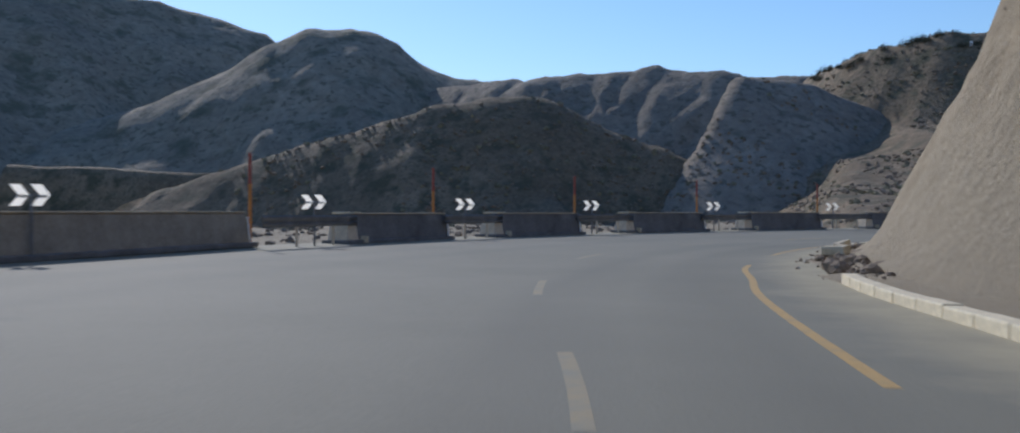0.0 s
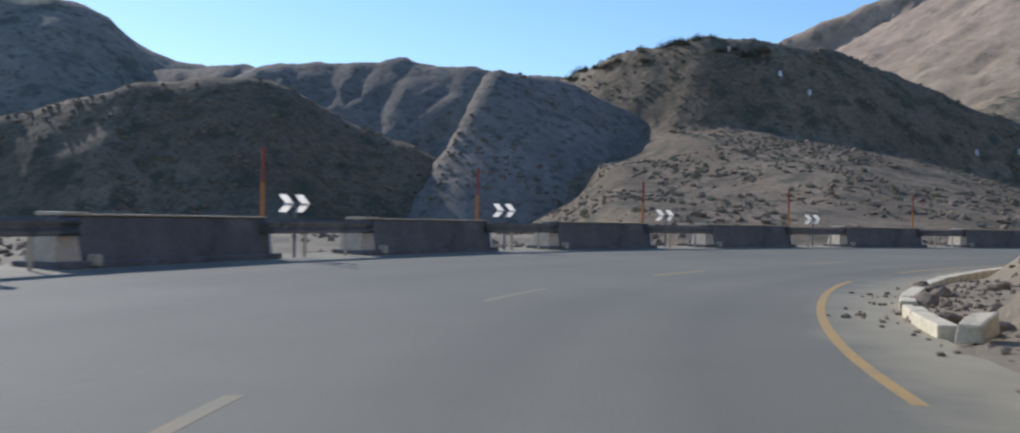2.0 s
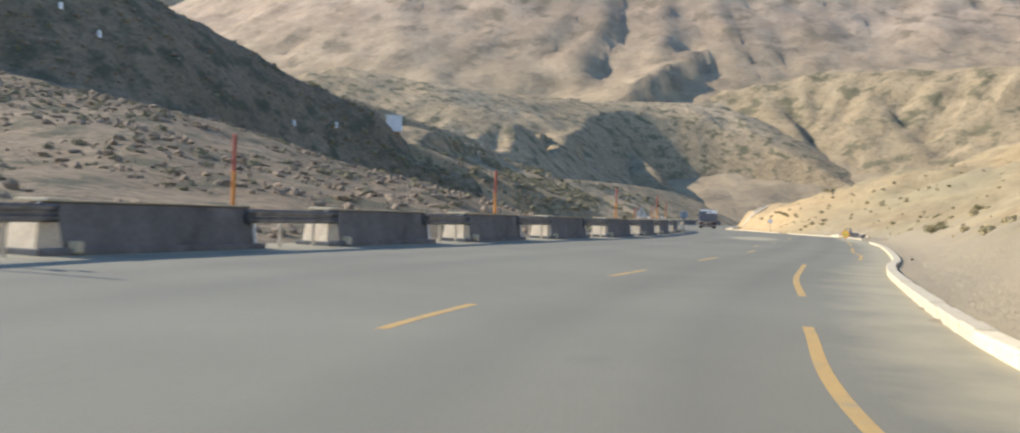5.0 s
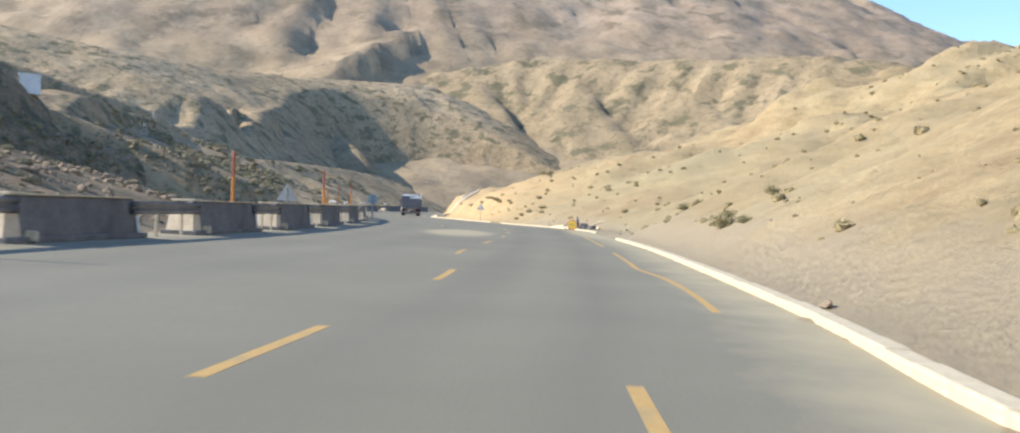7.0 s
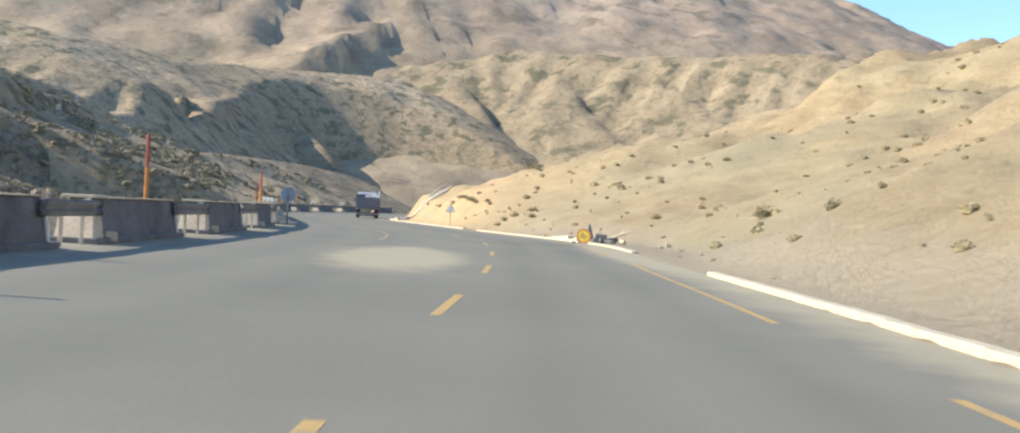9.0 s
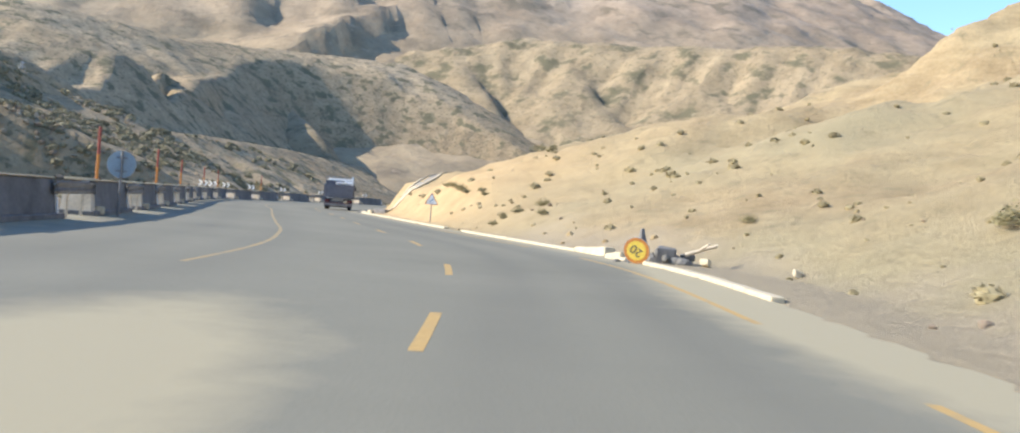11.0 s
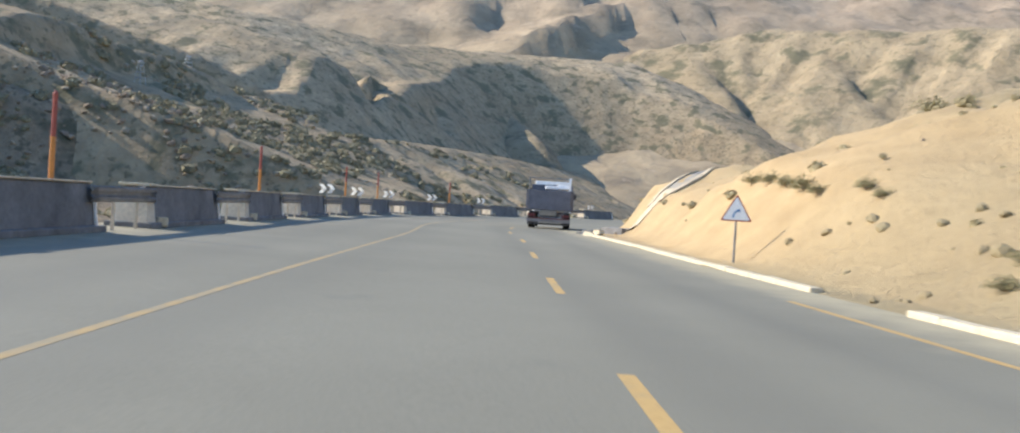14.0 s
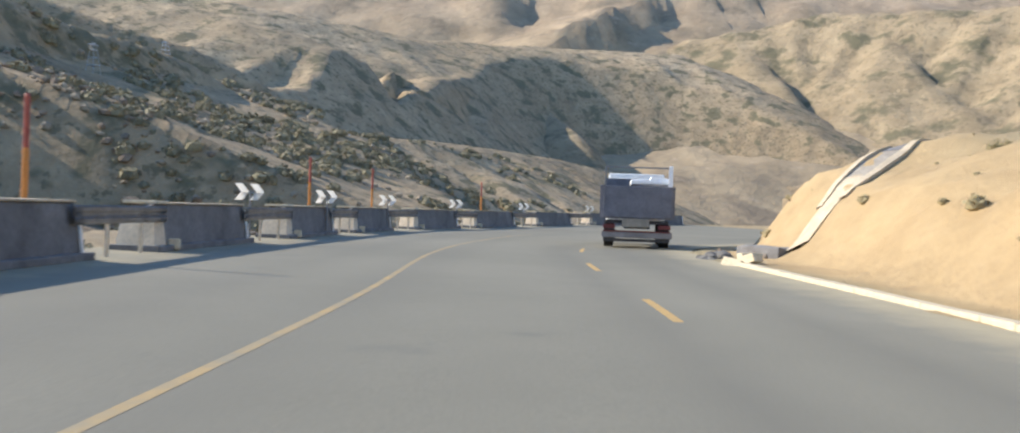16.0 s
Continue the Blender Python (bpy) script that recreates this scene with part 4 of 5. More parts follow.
STARTS = [(-52, 6.5), (-42, 6.5), (-32, 6.5), (-22, 6.5), (-12, 6.5), (-2, 23.6), (25.9, 7.0), (36.4, 7.0), (47.1, 7.0), (57.6, 7.0), (68.5, 7.0), (79.5, 7.0), (89.8, 6.4), (99.0, 6.4), (108.9, 6.2), (118.7, 6.2), (127.5, 6.4), (136.2, 6.6),
          (146.0, 6.6), (156.0, 6.6), (166.0, 6.6), (176.0, 6.6), (185.2, 6.6), (194.8, 6.7), (205.0, 6.8), (215.3, 6.7), (225.9, 6.0), (235.0, 6.4), (245.3, 6.4), (255.0, 9.0), (269.0, 9.0), (283.0, 9.0), (298.0, 9.0)]
for i, (s, ln) in enumerate(STARTS):
    m = wall_pose(s + ln / 2, 0.42) @ Matrix.Translation((-ln / 2, 0, 0))
    parapet(ln, m, M_CONC if ln > 20 else M_WALLDARK)
    if i + 1 < len(STARTS):
        gap = STARTS[i + 1][0] - s - ln
        guard_rail(gap, wall_pose(s + ln + gap / 2, 0.42) @ Matrix.Translation((-gap / 2, 0, 0)))


# ---- signs and marker poles ----
def chevron_sign(m):
    t = empty("chevron_sign", m, label="bend marker of two white chevrons on a grey post", category="road sign", group="bend markers")
    part("post", tube(B(), 0.035, 0.035, 1.75, (0, 0.05, -0.35), seg=10), M_RAIL, t)
    strip = lambda x, w: [(x, 1.195), (x + w, 1.195), (x + w + 0.17, 1.42), (x + w, 1.645), (x, 1.645), (x + 0.17, 1.42)]
    for x in (-0.415, -0.015):
        part("chevron", plate(B(), strip(x, 0.21), 0.008, Matrix.Translation((0, -0.016, 0))), M_CHEVRON, t, "white chevron brightened by sunlight let through from behind")
    part("rail", box(B(), (0.62, 0.02, 0.05), (0.0, 0.03, 1.42)), M_RAIL, t)
    return t


def facing(p, eye, z=0.0):
    """A pose at p whose front (-y) looks towards eye."""
    d = Vector((eye[0] - p[0], eye[1] - p[1]))
    return pose(p[0], p[1], z, 0, 0, math.degrees(math.atan2(d.y, d.x)) + 90)


CHEV = [(12.3, (1, 0)), (23.9, (1, 5)), (34.0, (2, 16)), (44.1, (2, 20)), (54.7, (3, 28)), (65.4, (5, 34)), (77.1, (9, 41)), (222.1, (120, 117)), (230.8, (124, 120)), (240.7, (127, 123)), (251.5, (128, 124)), (266.0, (128, 124)), (282.7, (129, 125)), (300.0, (129, 125))]
for s, eye in CHEV:
    p = wall_pose(s, 0.0).translation
    chevron_sign(facing(p, eye, p.z - 0.05))


def marker_pole(m, h):
    t = empty("marker_pole", m, label="tall orange and red snow marker pole behind the parapet", category="marker pole", group="marker poles")
    part("lower_pole", tube(B(), 0.055, 0.055, h * 0.68 + 0.5, (0, 0, -0.5), seg=12), M_ORANGE, t, "orange painted lower length")
    part("upper_pole", tube(B(), 0.05, 0.05, h * 0.32, (0, 0, h * 0.68), seg=12), M_RED, t, "faded red upper length")
    part("cap", tube(B(), 0.055, 0.03, 0.05, (0, 0, h), seg=12), M_RED, t)
    return t


for s in (20.5, 31.7, 42.6, 53.0, 63.7, 75.0, 85.4, 103.3, 123.7, 141.6, 170.6, 190.3, 210.2, 230.5, 240.0, 258.0):
    marker_pole(wall_pose(s + 1.4, 0.95), 2.75)


def triangle_pts(side, z0, trim):
    h = side * 0.866
    out = []
    for cx, cz, a0 in ((-side / 2 + trim, z0 + trim * 0.58, 210), (side / 2 - trim, z0 + trim * 0.58, 330), (0, z0 + h - trim * 1.15, 90)):
        for a in (-60, -20, 20, 60):
            out.append((cx + trim * 0.55 * math.cos(radians(a0 + a)), cz + trim * 0.55 * math.sin(radians(a0 + a))))
    return out


def warning_sign(m, back=False):
    t = empty("warning_sign", m, label="triangular bend warning sign with a blue arrow on a grey post" if not back else "triangular road sign showing its bare grey metal reverse", category="road sign")
    part("post", tube(B(), 0.035, 0.035, 2.0, (0, 0.05, -0.3), seg=10), M_RAIL, t)
    pl = part("sign_plate", plate(B(), triangle_pts(0.86, 1.15, 0.06), 0.02), M_SIGNBACK, t)
    part("border", plate(B(), triangle_pts(0.86, 1.15, 0.06), 0.004, Matrix.Translation((0, -0.014, 0))), M_RED, pl, "faded red rim")
    part("face", plate(B(), triangle_pts(0.74, 1.185, 0.05), 0.004, Matrix.Translation((0, -0.019, 0))), M_SHEET, pl, "white sign face")
    bm = B()
    arc = [(-0.10 + 0.16 * (1 - math.cos(a)), 1.25 + 0.22 * math.sin(a)) for a in np.linspace(0, 1.45, 8)]
    inner = [(-0.055 + 0.115 * (1 - math.cos(a)), 1.25 + 0.175 * math.sin(a)) for a in np.linspace(0, 1.45, 8)]
    plate(bm, arc[::-1] + inner, 0.004, Matrix.Translation((0, -0.024, 0)))
    plate(bm, [(0.04, 1.50), (0.12, 1.445), (0.04, 1.39)], 0.004, Matrix.Translation((0, -0.024, 0)))
    part("bend_arrow", bm, M_BLUE, pl, "blue-black curved arrow")
    return t


warning_sign(facing((137.6, 122.9), (112, 109), top_h(137.6, 122.9)))
warning_sign(pose(74.0, 95.2, 0.15, 0, 0, math.degrees(math.atan2(0.45, 0.89)) + 90 + 12), True)


def sign_twenty(m):
    t = empty("fallen_speed_sign", m, label="fallen round speed sign upside down, yellow with an orange-red rim", category="road sign")
    bm = B()
    ring = lambda r: [(r * math.cos(a), r * math.sin(a)) for a in np.linspace(0, 2 * math.pi, 33)[:-1]]
    pl = part("sign_plate", plate(bm, ring(0.38), 0.02), M_SIGNBACK, t)
    part("rim", plate(B(), ring(0.37), 0.004, Matrix.Translation((0, -0.014, 0))), M_ORANGE, pl, "orange-red rim")
    part("face", plate(B(), ring(0.28), 0.004, Matrix.Translation((0, -0.019, 0))), M_YELLOW, pl, "yellow sign face")
    cu = bpy.data.curves.new("numerals", "FONT")
    cu.body, cu.size, cu.extrude, cu.align_x, cu.align_y = "20", 0.36, 0.003, "CENTER", "CENTER"
    num = new("numerals", cu)
    dg = bpy.context.evaluated_depsgraph_get()
    me = bpy.data.meshes.new_from_object(num.evaluated_get(dg))
    bpy.data.objects.remove(num)
    me.transform(Matrix.Translation((0, -0.024, 0)) @ pose(0, 0, 0, 90, 0, 0))
    me.materials.append(M_BLACK)
    nb = new("numerals", me)
    nb.parent = pl
    part("post", tube(B(), 0.03, 0.03, 1.5, (0.0, 0.05, -0.35), (0, 0, 0), seg=10), M_RAIL, t)
    return t


sign_twenty(facing((110.95, 99.35), (95, 96), 0.38) @ pose(0, 0, 0, -14, 212, 0) @ Matrix.Scale(1.02, 4))


def round_sign_back(m):
    t = empty("round_sign", m, label="round road sign showing its pale blue-grey reverse and dark post", category="road sign")
    part("post", tube(B(), 0.04, 0.04, 2.35, (0, -0.05, -0.4), seg=10), M_RAIL, t)
    disc = [(0.4 * math.cos(a), 1.55 + 0.4 * math.sin(a)) for a in np.linspace(0, 2 * math.pi, 41)[:-1]]
    pl = part("sign_plate", plate(B(), disc, 0.02), M_PANEL, t)
    rim = [(0.41 * math.cos(a), 1.55 + 0.41 * math.sin(a)) for a in np.linspace(0, 2 * math.pi, 41)[:-1]]
    part("rim", plate(B(), rim, 0.012, Matrix.Translation((0, 0.018, 0))), M_SIGNBACK, pl, "turned metal edge")
    for z in (1.35, 1.75):
        part("clamp", box(B(), (0.3, 0.03, 0.04), (0, -0.025, z), (0, 0, 0), 0.005), M_RAIL, t)
    return t


round_sign_back(facing((104.9, 113.4), (83, 89), 0.17))


def ground_z(x, y):
    """Height of the ground's own mesh."""
    z = GZ.reshape(ny, nx)
    i, j = np.clip(np.searchsorted(gx, x) - 1, 0, nx - 2), np.clip(np.searchsorted(gy, y) - 1, 0, ny - 2)
    u, v = (x - gx[i]) / (gx[i + 1] - gx[i]), (y - gy[j]) / (gy[j + 1] - gy[j])
    return (z[j, i] * (1 - u) + z[j, i + 1] * u) * (1 - v) + (z[j + 1, i] * (1 - u) + z[j + 1, i + 1] * u) * v


def chute(points, width):
    """Stone-lined drain down the cut bank, between pale rims."""
    line = Line(points)
    n = 44
    ss = np.linspace(0, line.s[-1], n)
    t = empty("drain_chute", pose(points[0][0], points[0][1], top_h(*points[0])), label="stone-lined drainage chute with pale concrete rims down the bank", category="drain")
    org = np.array(t.matrix_basis.translation)
    for name, lat, w, lift, hgt, mat in (("apron", 0.0, width * 0.9, 0.08, 0.9, M_LIME), ("bed", 0.0, width, 0.07, 0.5, M_CONC), ("upper_bed", 0.0, width, 0.08, 0.5, M_WALLDARK), ("rim", -width / 2, 0.26, 0.13, 0.7, M_LIME), ("rim", width / 2, 0.22, 0.13, 0.7, M_LIME)):
        bm = B()
        prev = None
        edge = []
        for k in (lat - w / 2, lat + w / 2):
            row = line.off(ss, np.full(n, k))
            edge.append(np.c_[row, ground_z(row[:, 0], row[:, 1])] - org)
        lo, hi = {"apron": (0, 12), "bed": (11, 21), "upper_bed": (20, n)}.get(name, (6, n))
        for a, b in zip(edge[0][lo:hi], edge[1][lo:hi]):
            ring = [bm.verts.new((v[0], v[1], v[2] + q)) for v, q in ((a, lift - hgt), (b, lift - hgt), (b, lift), (a, lift))]
            if prev:
                for i in range(4):
                    bm.faces.new((prev[i], prev[(i + 1) % 4], ring[(i + 1) % 4], ring[i]))
            prev = ring
        part(name, bm, mat, t)


chute([(159.2, 140.5), (160.0, 140.42), (160.6, 140.25), (161.2, 140.02), (161.9, 139.95), (162.8, 139.9), (164.0, 139.85), (166.0, 139.7), (168.5, 139.5), (171.0, 139.3)], 1.0)


def bush(x, y, r, seed, label="low olive-green bush growing on the sandy bank", group="bank bushes", leaf=M_BUSH, sink=0.0):
    """Low rounded shrub of many small leaves on short twigs."""
    g = np.random.default_rng(seed)
    t = empty("bush", pose(x, y, top_h(x, y) - sink), label=label, category="bush", group=group)
    bm = B()
    for _ in range(9):
        a, e = g.uniform(0, 6.28), g.uniform(30, 75)
        tube(bm, 0.02 * r + 0.008, 0.006, r * g.uniform(0.5, 0.85), (0, 0, -0.05), (0, 90 - e, math.degrees(a)), 5)
    part("twigs", bm, M_STONE, t)
    n = 1100
    d = g.normal(0, 1, (n, 3))
    d /= np.linalg.norm(d, axis=1, keepdims=True)
    d[:, 2] = np.abs(d[:, 2]) * 0.75
    lump = 1 + 0.35 * np.sin(3 * np.arctan2(d[:, 1], d[:, 0]) + seed)
    c = d * (r * g.uniform(0.45, 1.0, n) * lump)[:, None]
    u, w = g.normal(0, 1, (n, 3)), g.normal(0, 1, (n, 3))
    u = u / np.linalg.norm(u, axis=1, keepdims=True) * 0.07 * r
    w = w / np.linalg.norm(w, axis=1, keepdims=True) * 0.045 * r
    v = np.stack([c - u, c + w, c + u, c - w], 1).reshape(-1, 3)
    me = from_arrays("leaves", v, np.arange(4 * n).reshape(-1, 4), leaf, False)
    me.parent = t
    return t


for i, (x, y, r) in enumerate(((163.6, 136.0, 0.5), (153.5, 125.0, 0.55), (151.5, 122.5, 0.8), (150.5, 121.0, 0.5), (78.0, 77.7, 0.8), (76.2, 76.4, 0.45), (108.0, 89.6, 0.75), (130.5, 113.2, 0.45), (131.8, 112.4, 0.55),
                            (128.0, 110.6, 0.4), (118.0, 98.0, 0.4), (84.0, 77.5, 0.5), (96.0, 84.6, 0.45), (146.0, 121.0, 0.5), (144.8, 126.1, 0.5), (143.2, 124.7, 0.55), (141.8, 123.5, 0.5), (140.2, 122.2, 0.6), (139.1, 121.3, 0.45), (80.8, 78.4, 0.5), (129.2, 113.9, 0.36), (129.9, 113.7, 0.3), (130.4, 114.0, 0.28), (137.6, 119.4, 0.4), (136.6, 118.6, 0.35))):
    bush(x, y, 0.8 * r, i)
CREST = Line([(51.0, 255.8), (53.0, 243.1), (55.9, 233.2), (59.2, 226.1), (62.8, 220.9), (69.5, 214.4), (77.0, 210.5), (82.9, 209.1)])
crest_rg = random.Random(21)
for i in range(23):
    p = CREST.off(np.array([6 + 2.3 * i]), np.array([-crest_rg.uniform(-0.5, 4.5)]))[0]
    bush(p[0], p[1], crest_rg.uniform(1.0, 2.1), 60 + i, "dark wild bush on the crest of the rocky hill", "crest bushes", M_CRESTLEAF, 0.35)


# ---- truck ----
def wheel(t, x, y, r=0.5, w=0.32):
    wh = part("wheel", tube(B(), r, r, w, (x, y - w / 2, r), (-90, 0, 0), 20), M_RUBBER, t, "black tyre")
    part("hub", tube(B(), r * 0.55, r * 0.5, w + 0.02, (x, y - w / 2 - 0.01, r), (-90, 0, 0), 14), M_STEEL, wh)


def truck(m):
    """Tipper lorry; x runs ahead, its tail stands at x = 0."""
    t = empty("tipper_truck", m, label="dark grey tipper truck with a white rear frame on the road", category="truck")
    part("chassis", box(box(B(), (7.4, 0.9, 0.25), (3.8, 0, 0.85), (0, 0, 0), 0.02), (1.9, 2.2, 0.12), (1.2, 0, 0.98), (0, 0, 0), 0.01), M_STEEL, t)
    bm = B()
    box(bm, (5.0, 0.07, 1.25), (2.55, -1.2, 1.75), (0, 0, 0), 0.015)
    box(bm, (5.0, 0.07, 1.25), (2.55, 1.2, 1.75), (0, 0, 0), 0.015)
    box(bm, (5.0, 2.4, 0.1), (2.55, 0, 1.15), (0, 0, 0), 0.015)
    box(bm, (0.08, 2.46, 1.7), (5.05, 0, 1.95), (0, 0, 0), 0.015)
    for x in (0.6, 1.7, 2.8, 3.9, 4.8):
        for y in (-1.27, 1.27):
            box(bm, (0.1, 0.08, 1.25), (x, y, 1.75), (0, 0, 0), 0.01)
    part("tipper_body", bm, M_TARP, t)
    part("tailgate", box(B(), (0.08, 2.36, 1.2), (0.04, 0, 1.75), (0, 0, 0), 0.02), M_TARP, t)
    fr = part("rear_frame", box(box(B(), (0.07, 0.07, 0.75), (0.1, 1.12, 2.72), (0, 0, 0), 0.01), (0.07, 2.2, 0.06), (0.1, 0.03, 3.07), (0, 0, 0), 0.01), M_RAIL, t, "grey tubular rear frame")
    part("frame_post", box(B(), (0.09, 0.14, 0.86), (0.1, -1.12, 2.72), (0, 0, 0), 0.015), M_SHEET, fr, "white painted post")
    part("white_load_cover", box(box(B(), (0.7, 1.45, 0.2), (0.6, -0.45, 2.5), (0, 6, 3), 0.07), (0.5, 0.7, 0.12), (0.55, -0.75, 2.62), (4, 8, 6), 0.05), M_SHEET, t, "white cover over the load")
    cab = part("cab", box(box(B(), (1.7, 2.3, 1.9), (6.45, 0, 1.85), (0, 0, 0), 0.12), (0.5, 2.2, 0.3), (6.1, 0, 2.9), (0, 0, 0), 0.08), M_WHITE, t, "white cab")
    part("windscreen", box(B(), (0.04, 2.0, 0.8), (7.31, 0, 2.2), (0, 0, 0), 0.01), M_GLASS, cab)
    for y in (-1.16, 1.16):
        part("side_window", box(B(), (0.8, 0.03, 0.6), (6.6, y, 2.25), (0, 0, 0), 0.01), M_GLASS, cab)
        part("mirror", box(B(), (0.08, 0.2, 0.4), (7.2, y * 1.15, 2.1), (0, 0, 0), 0.02), M_BLACK, cab)
    for x in (1.3, 2.6, 6.3):
        for y in (-0.98, 0.98):
            wheel(t, x, y)
    part("bumper", box(B(), (0.14, 2.44, 0.26), (0.0, 0, 0.50), (0, 0, 0), 0.03), M_DUSTY, t, "dusty grey bumper bar")
    part("underrun_bar", box(B(), (0.1, 2.3, 0.12), (0.15, 0, 0.28), (0, 0, 0), 0.02), M_STEEL, t)
    part("warning_strip", box(B(), (0.02, 2.3, 0.06), (-0.08, 0, 0.62), (0, 0, 0), 0.004), M_TAIL, t, "faded red warning strip")
    part("lamp_panel", box(B(), (0.05, 0.95, 0.32), (0.0, 0.05, 0.95), (0, 0, 0), 0.01), M_CONC, t, "pale registration panel")
    for y in (-0.95, 0.95):
        part("tail_lamp", box(B(), (0.05, 0.42, 0.16), (-0.03, y, 0.80), (0, 0, 0), 0.02), M_TAIL, t, "red tail lamp")
        part("mudflap", box(B(), (0.03, 0.42, 0.45), (0.55, y, 0.45), (0, 0, 0), 0.01), M_RUBBER, t)
    return t


truck(pose(162.3, 148.6, 0.03, 0, 0, 36) @ Matrix.Diagonal((1, 1.1, 1, 1)))


# ---- hut, pylons and markers on the slopes ----
def hut(m):
    t = empty("hut", m, label="small white rendered hut on the ridge", category="hut")
    w = part("wall", box(B(), (3.0, 2.6, 3.0), (0, 0, 1.0), (0, 0, 0), 0.03), M_WALLW, t)
    part("roof", box(B(), (3.3, 2.9, 0.18), (0, 0, 2.56), (0, 0, 0), 0.04), M_WALLW, t)
    part("door", box(B(), (0.9, 0.06, 2.0), (0.6, 1.3, 0.95), (0, 0, 0), 0.01), M_STEEL, w)
    part("window", box(B(), (0.06, 0.5, 0.5), (1.49, 0.4, 1.7), (0, 0, 0), 0.01), M_GLASS, w)
    return t


hut(facing((145.8, 209.6), (6, 36), top_h(145.8, 209.6)))


def marker_stone(x, y):
    bm = tube(B(), 0.34, 0.26, 1.0, (0, 0, -0.15), seg=8)
    for v in bm.verts:
        v.co += 0.05 * noise.noise_vector(v.co * 3 + Vector((x, 0, 0)))
    ob = part("marker_stone", bm, M_WALLW)
    ob.matrix_basis = pose(x, y, top_h(x, y), 0, 0, 10 * x)
    tagged(ob, "whitewashed marker stone on the dark hillside", "marker stone", "marker stones")


for x, y in ((64.8, 220.0), (66.4, 217.4), (71.6, 208.8), (79.0, 202.3), (83.2, 199.0), (117.3, 200.8), (128.4, 204.3)):
    marker_stone(x, y)


def pylon(m, h):
    t = empty("pylon", m, label="slender pale lattice mast on the hillside", category="pylon")
    for a in (-1, 1):
        for b in (-1, 1):
            bm = B()
            v0, v1 = Vector((a * 0.5, b * 0.5, -0.4)), Vector((a * 0.12, b * 0.12, h))
            d = v1 - v0
            ret = bmesh.ops.create_cone(bm, cap_ends=True, segments=6, radius1=0.022, radius2=0.018, depth=d.length)
            bmesh.ops.transform(bm, verts=ret["verts"], matrix=Matrix.Translation((v0 + v1) / 2) @ d.to_track_quat("Z", "Y").to_matrix().to_4x4())
            part("leg", bm, M_SIGNBACK, t)
    for z in (0.25, 0.5, 0.75, 0.97):
        w = 1.0 - 0.76 * z
        part("brace", box(B(), (w, w, 0.035), (0, 0, h * z)), M_SIGNBACK, t)
    part("cross_arm", box(B(), (1.2, 0.06, 0.06), (0, 0, h * 0.93)), M_SIGNBACK, t)
    return t


for x, y, h in ((171.7, 213.0, 2.6), (185.9, 226.4, 1.8), (214.2, 230.8, 1.8)):
    pylon(pose(x, y, top_h(x, y), 0, 0, 20), h)


# ---- kerbs, rubble ----
# Dark slab added where a shadow lies on the rubble below the drain.
bm = box(B(), (0.6, 2.3, 0.5), (0, 0, 0.18), (0, 0, 0), 0.05)
bmesh.ops.subdivide_edges(bm, edges=bm.edges[:], cuts=2, use_grid_fill=True)
for v in bm.verts:
    v.co += 0.07 * noise.noise_vector(v.co * 2.5)
ob = part("shadow_slab", bm, M_WALLDARK)
ob.matrix_basis = pose(159.8, 141.85, 0.0, 0, 0, -26)
tagged(ob, "low dark grey slab in place of the shadow at the foot of the drain", "slab")
def stone_piece(name, r, seed, mat, flat=0.7):
    rg = random.Random(seed)
    bm = B()
    bmesh.ops.create_icosphere(bm, subdivisions=2, radius=r)
    sx, sy = rg.uniform(0.8, 1.3), rg.uniform(0.7, 1.1)
    for v in bm.verts:
        k = 1 + 0.35 * noise.noise(v.co * (1.6 / r) + Vector((seed * 3.1, 0, 0)))
        v.co = Vector((v.co.x * sx, v.co.y * sy, v.co.z * flat)) * k
    return part(name, bm, mat)


rg = random.Random(9)
RUB = [(6.6, 20.5), (7.0, 22.5), (7.3, 24.5), (7.2, 26.5), (8.0, 27.5), (8.2, 29.5), (8.8, 31.0), (9.4, 32.0), (10.0, 33.4), (9.6, 34.8), (10.4, 36.2), (11.4, 37.6), (12.0, 39.2), (13.4, 40.6), (14.8, 42.0), (16.6, 43.8), (18.4, 45.4)]
for i in range(90):
    x, y = RUB[i % len(RUB)]
    x, y = x + rg.uniform(-0.7, 0.6), y + rg.uniform(-0.9, 0.9)
    r = rg.uniform(0.25, 1.0) ** 2 * 0.2 + 0.03
    ob = stone_piece("rock", r, i, M_STONE)
    ob.matrix_basis = pose(x, y, top_h(x, y) + 0.12 * r, 0, 0, rg.uniform(0, 360))
    tagged(ob, "brown broken rock fallen from the bank", "rock", "fallen rocks")
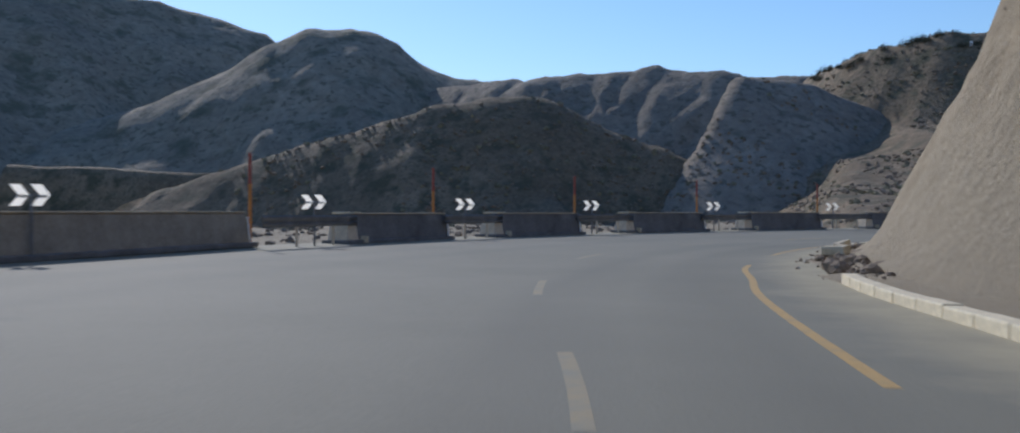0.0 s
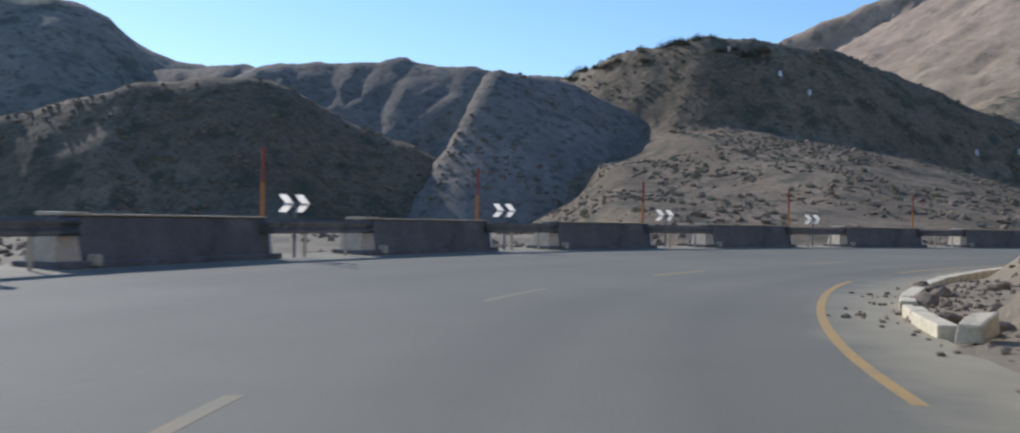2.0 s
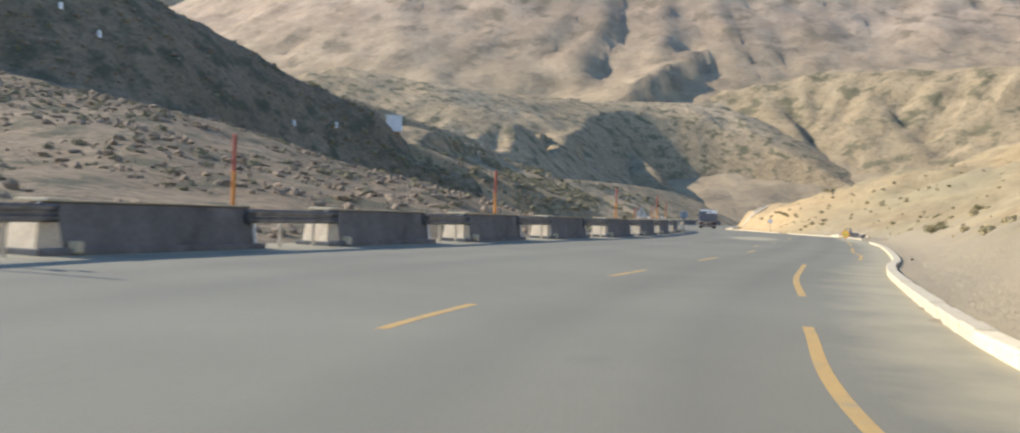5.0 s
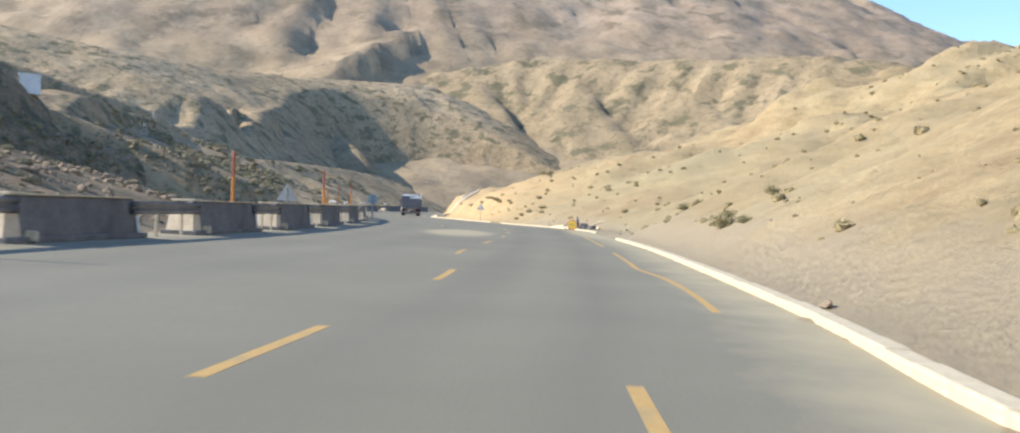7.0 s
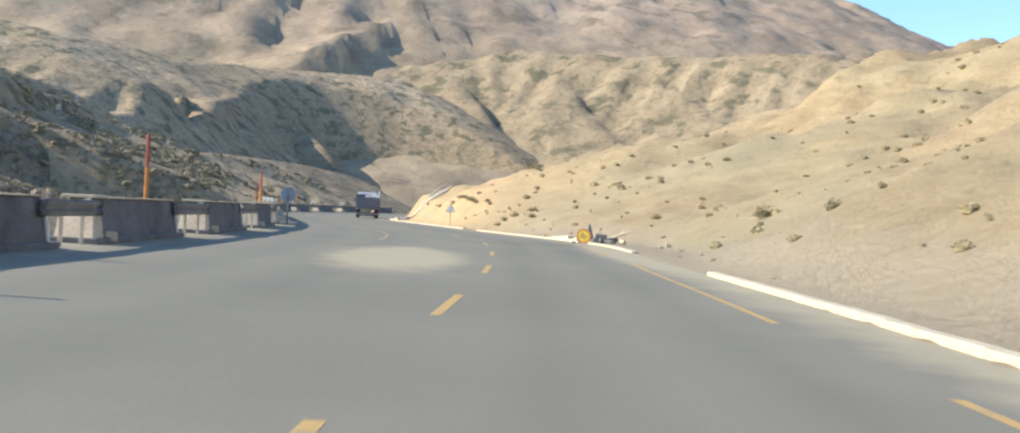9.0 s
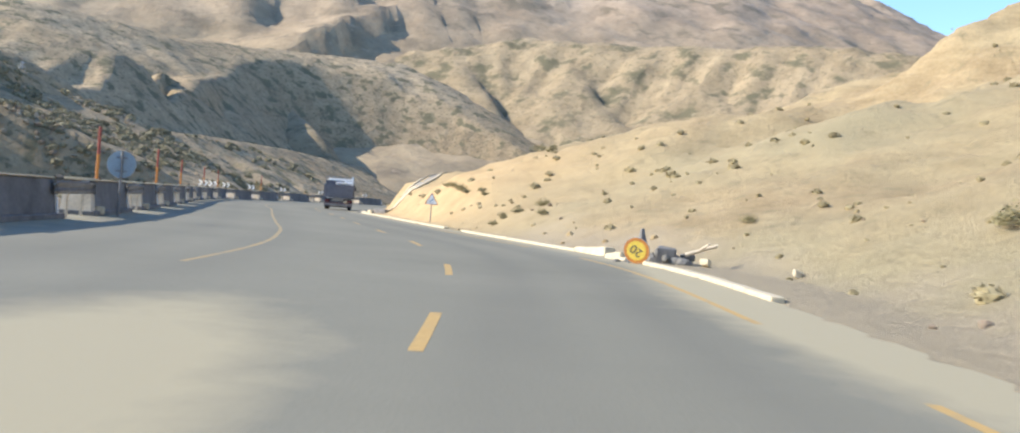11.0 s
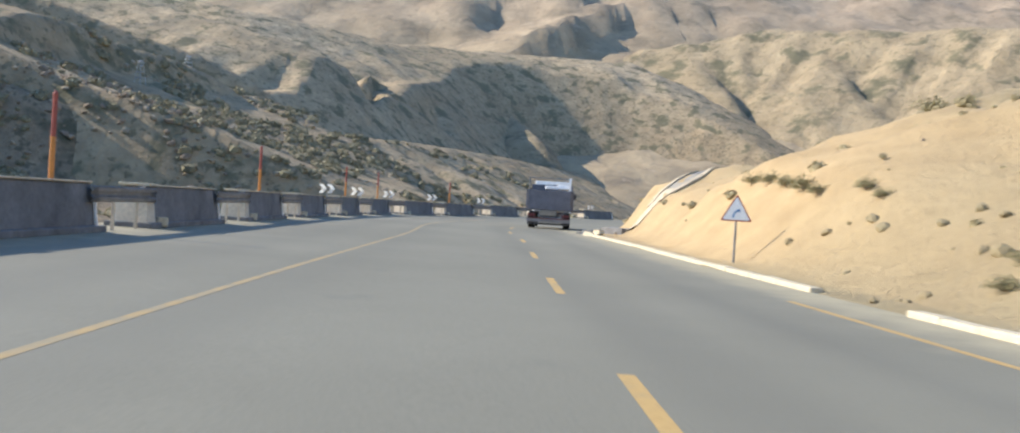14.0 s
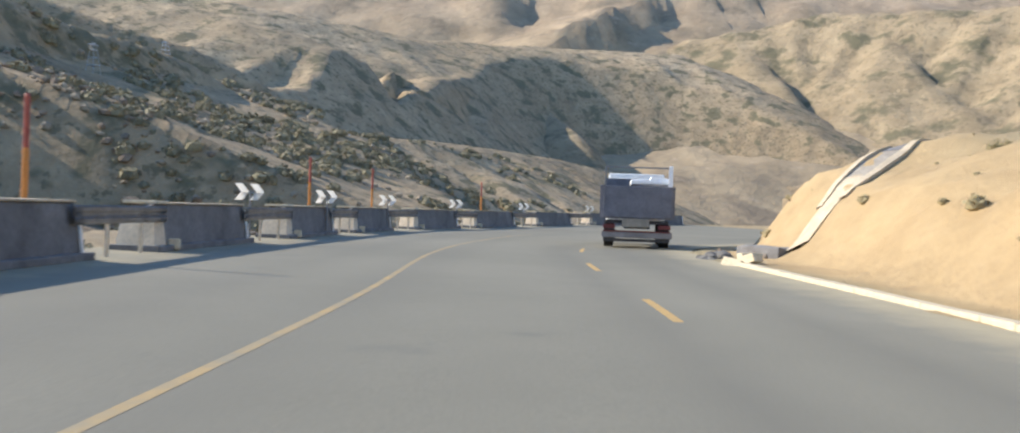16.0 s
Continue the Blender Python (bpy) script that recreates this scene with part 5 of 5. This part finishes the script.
for i, (x, y, rz) in enumerate(((8.9, 33.4, 40), (8.3, 31.0, 75), (7.7, 28.6, 130), (114.4, 101.6, 30), (112.9, 100.75, 70), (112.5, 98.3, 10), (111.6, 97.5, 60), (110.0, 94.6, 20), (155.2, 139.7, 50), (155.8, 140.3, 45), (154.9, 140.1, 80))):
    bm = box(B(), ((0.55 + 0.1 * (i % 3), 0.3, 0.24) if not 4 < i < 8 and i != 3 else (0.32, 0.22, 0.18)), (0, 0, 0), (0, 0, 0), 0.04)
    for v in bm.verts:
        v.co += 0.05 * noise.noise_vector(v.co * 4 + Vector((i, 0, 0)))
    ob = part("kerb_fragment", bm, M_KERB)
    ob.matrix_basis = pose(x, y, top_h(x, y) + 0.13, rg.uniform(-18, 18), rg.uniform(-12, 12), rz)
    tagged(ob, "broken cream kerb stone lying on the verge", "kerb stone", "broken kerb stones")

CLODS = ((130.0, 115.3, 0.20), (129.2, 115.9, 0.09), (129.6, 115.5, 0.11), (129.8, 115.7, 0.08), (137.1, 121.1, 0.22), (133.0, 117.9, 0.16), (134.9, 117.9, 0.26), (133.8, 116.3, 0.2), (136.1, 119.7, 0.2), (134.5, 115.8, 0.24), (131.2, 114.5, 0.3),
         (131.6, 114.9, 0.2), (133.2, 115.0, 0.16), (135.6, 118.4, 0.22), (132.2, 115.6, 0.12), (120.5, 106.0, 0.2), (122.0, 106.4, 0.26), (119.0, 103.6, 0.18), (117.6, 101.2, 0.24), (123.4, 108.2, 0.15), (126.2, 110.2, 0.2), (114.6, 100.2, 0.16))
for i, (x, y, r) in enumerate(CLODS):
    ob = stone_piece("rock", 0.75 * r, 300 + i, M_SAND, 0.65)
    ob.matrix_basis = pose(x, y, top_h(x, y) + 0.05 * r, rg.uniform(-20, 20), rg.uniform(-20, 20), rg.uniform(0, 360))
    tagged(ob, "sandy clod of hard earth half buried in the bank", "rock", "bank clods")

for i in range(26):
    x = 157.2 + rg.uniform(0, 2.6)
    y = 142.3 + rg.uniform(-0.4, 0.4) + (x - 157.2) * 0.5
    r = rg.uniform(0.10, 0.24)
    ob = stone_piece("rock", r, 100 + i, M_GREYROCK)
    ob.matrix_basis = pose(x, y, top_h(x, y) + 0.12 * r, 0, 0, rg.uniform(0, 360))
    tagged(ob, "dull grey rubble heaped at the end of the kerb", "rock", "kerb rubble")

for i in range(20):  # heap beside and behind the fallen sign
    k = rg.uniform(0.25, 1.35) if i < 15 else rg.uniform(-0.75, -0.3)
    f = rg.uniform(0.2, 0.9)
    x, y = 111.2 + 0.97 * f + 0.23 * k, 99.35 + 0.23 * f - 0.97 * k
    r = rg.uniform(0.14, 0.30) if i < 15 else rg.uniform(0.07, 0.14)
    ob = stone_piece("rock", r, 200 + i, M_GREYROCK)
    ob.matrix_basis = pose(x, y, top_h(x, y) + (0.15 if i % 3 else 0.9) * r, 0, 0, rg.uniform(0, 360))
    tagged(ob, "dull grey rubble heaped beside the fallen sign", "rock", "kerb rubble")
for x, y, sz, rot, what in ((111.75, 98.75, (0.42, 0.5, 0.55), (4, -8, 20), "dark grey broken concrete block on the rubble heap"),
                            (113.5, 100.1, (0.42, 0.34, 1.0), (0, 6, 40), "pointed dark stone standing behind the fallen sign")):
    bm = box(B(), sz, (0, 0, sz[2] / 2 - 0.08), rot, 0.05)
    for v in bm.verts:
        if sz[2] > 0.9:
            v.co.x, v.co.y = v.co.x * (1.05 - 0.85 * v.co.z), v.co.y * (1.05 - 0.85 * v.co.z)
        v.co += 0.06 * noise.noise_vector(v.co * 4 + Vector((x, 0, 0)))
    ob = part("rubble_block", bm, M_WALLDARK)
    ob.matrix_basis = pose(x, y, top_h(x, y))
    tagged(ob, what, "rubble block")
bm = tube(tube(B(), 0.06, 0.05, 0.95, (0, 0, 0), (0, 70, 0), 10), 0.04, 0.03, 0.4, (0.4, 0, 0.16), (40, 50, 0), 8)
ob = part("fallen_post", bm, M_PALE)
ob.matrix_basis = pose(111.7, 98.15, top_h(111.7, 98.15) + 0.3, 0, 0, -70)
tagged(ob, "pale broken post lying on the rubble", "post")
g2 = np.random.default_rng(12)
k = g2.integers(0, len(RUB), 700)
pxy = np.array(RUB)[k] + np.c_[g2.normal(-0.25, 0.35, 700), g2.normal(0, 0.9, 700)]
scatter("gravel", "dark brown gravel spilled from the bank onto the road's edge", np.c_[pxy, np.maximum(tops(pxy[:, 0], pxy[:, 1]), 0.0)], g2.uniform(0.02, 0.07, 700), M_STONE, "stone", 14)

sk = float(KERB.near(np.array([115.0]), np.array([102.6]))[1][0])
p, w = KERB.off(np.array([sk]), np.array([-0.2]))[0], KERB.way(np.array([sk]))[0]
ob = part("kerb_slab", box(B(), (3.0, 0.36, 0.5), (0, 0, 0), (0, 0, 0), 0.04), M_KERB)
ob.matrix_basis = pose(p[0], p[1], -0.02, 0, 3, math.degrees(math.atan2(w[1], w[0])))
tagged(ob, "whitish raised kerb slab beside the broken kerb", "kerb stone")

kerb_top = new("kerb")
tagged(kerb_top, "cream painted concrete kerb of separate stones", "kerb", kind="structure")
bm = box(B(), (0.985, 0.26, 0.34), (0, 0, 0), (0, 0, 0), 0.03)
KM = bpy.data.meshes.new("kerb_stone")
bm.to_mesh(KM)
bm.free()
KM.materials.append(M_KERB)
KM_BRIGHT = KM.copy()
KM_BRIGHT.materials[0] = M_KERBBRIGHT
def arc_k(x, y):
    return float(KERB.near(np.array([x]), np.array([y]))[1][0])


GAPS = [(arc_k(5.6, 18.2), arc_k(8.9, 33.9)), (arc_k(10.0, 36.4), arc_k(10.8, 37.8)), (arc_k(88, 86.4), 207.0), (220.4, 225.0), (arc_k(127.6, 114.8), arc_k(130.4, 117.4)), (arc_k(156.5, 141.2), 999)]
s = arc_k(5.6, -8)
while s < arc_k(157, 142):
    if not any(a < s < b for a, b in GAPS):
        p, w = KERB.off(np.array([s]), np.array([-0.14]))[0], KERB.way(np.array([s]))[0]
        # The first stretch takes the brightened kerb colour.
        ob = new("kerb_stone", KM_BRIGHT if s < 128 else KM)
        ob.parent = kerb_top
        ob.matrix_basis = pose(p[0], p[1], float(np.interp(s, [125, 145, 185, 200, 222, 240], [-0.01, -0.05, -0.06, -0.08, -0.08, -0.075])) + rg.uniform(-0.01, 0.01), rg.uniform(-0.8, 0.8), rg.uniform(-0.5, 0.5), math.degrees(math.atan2(w[1], w[0])) + rg.uniform(-0.5, 0.5))
    s += 1.0
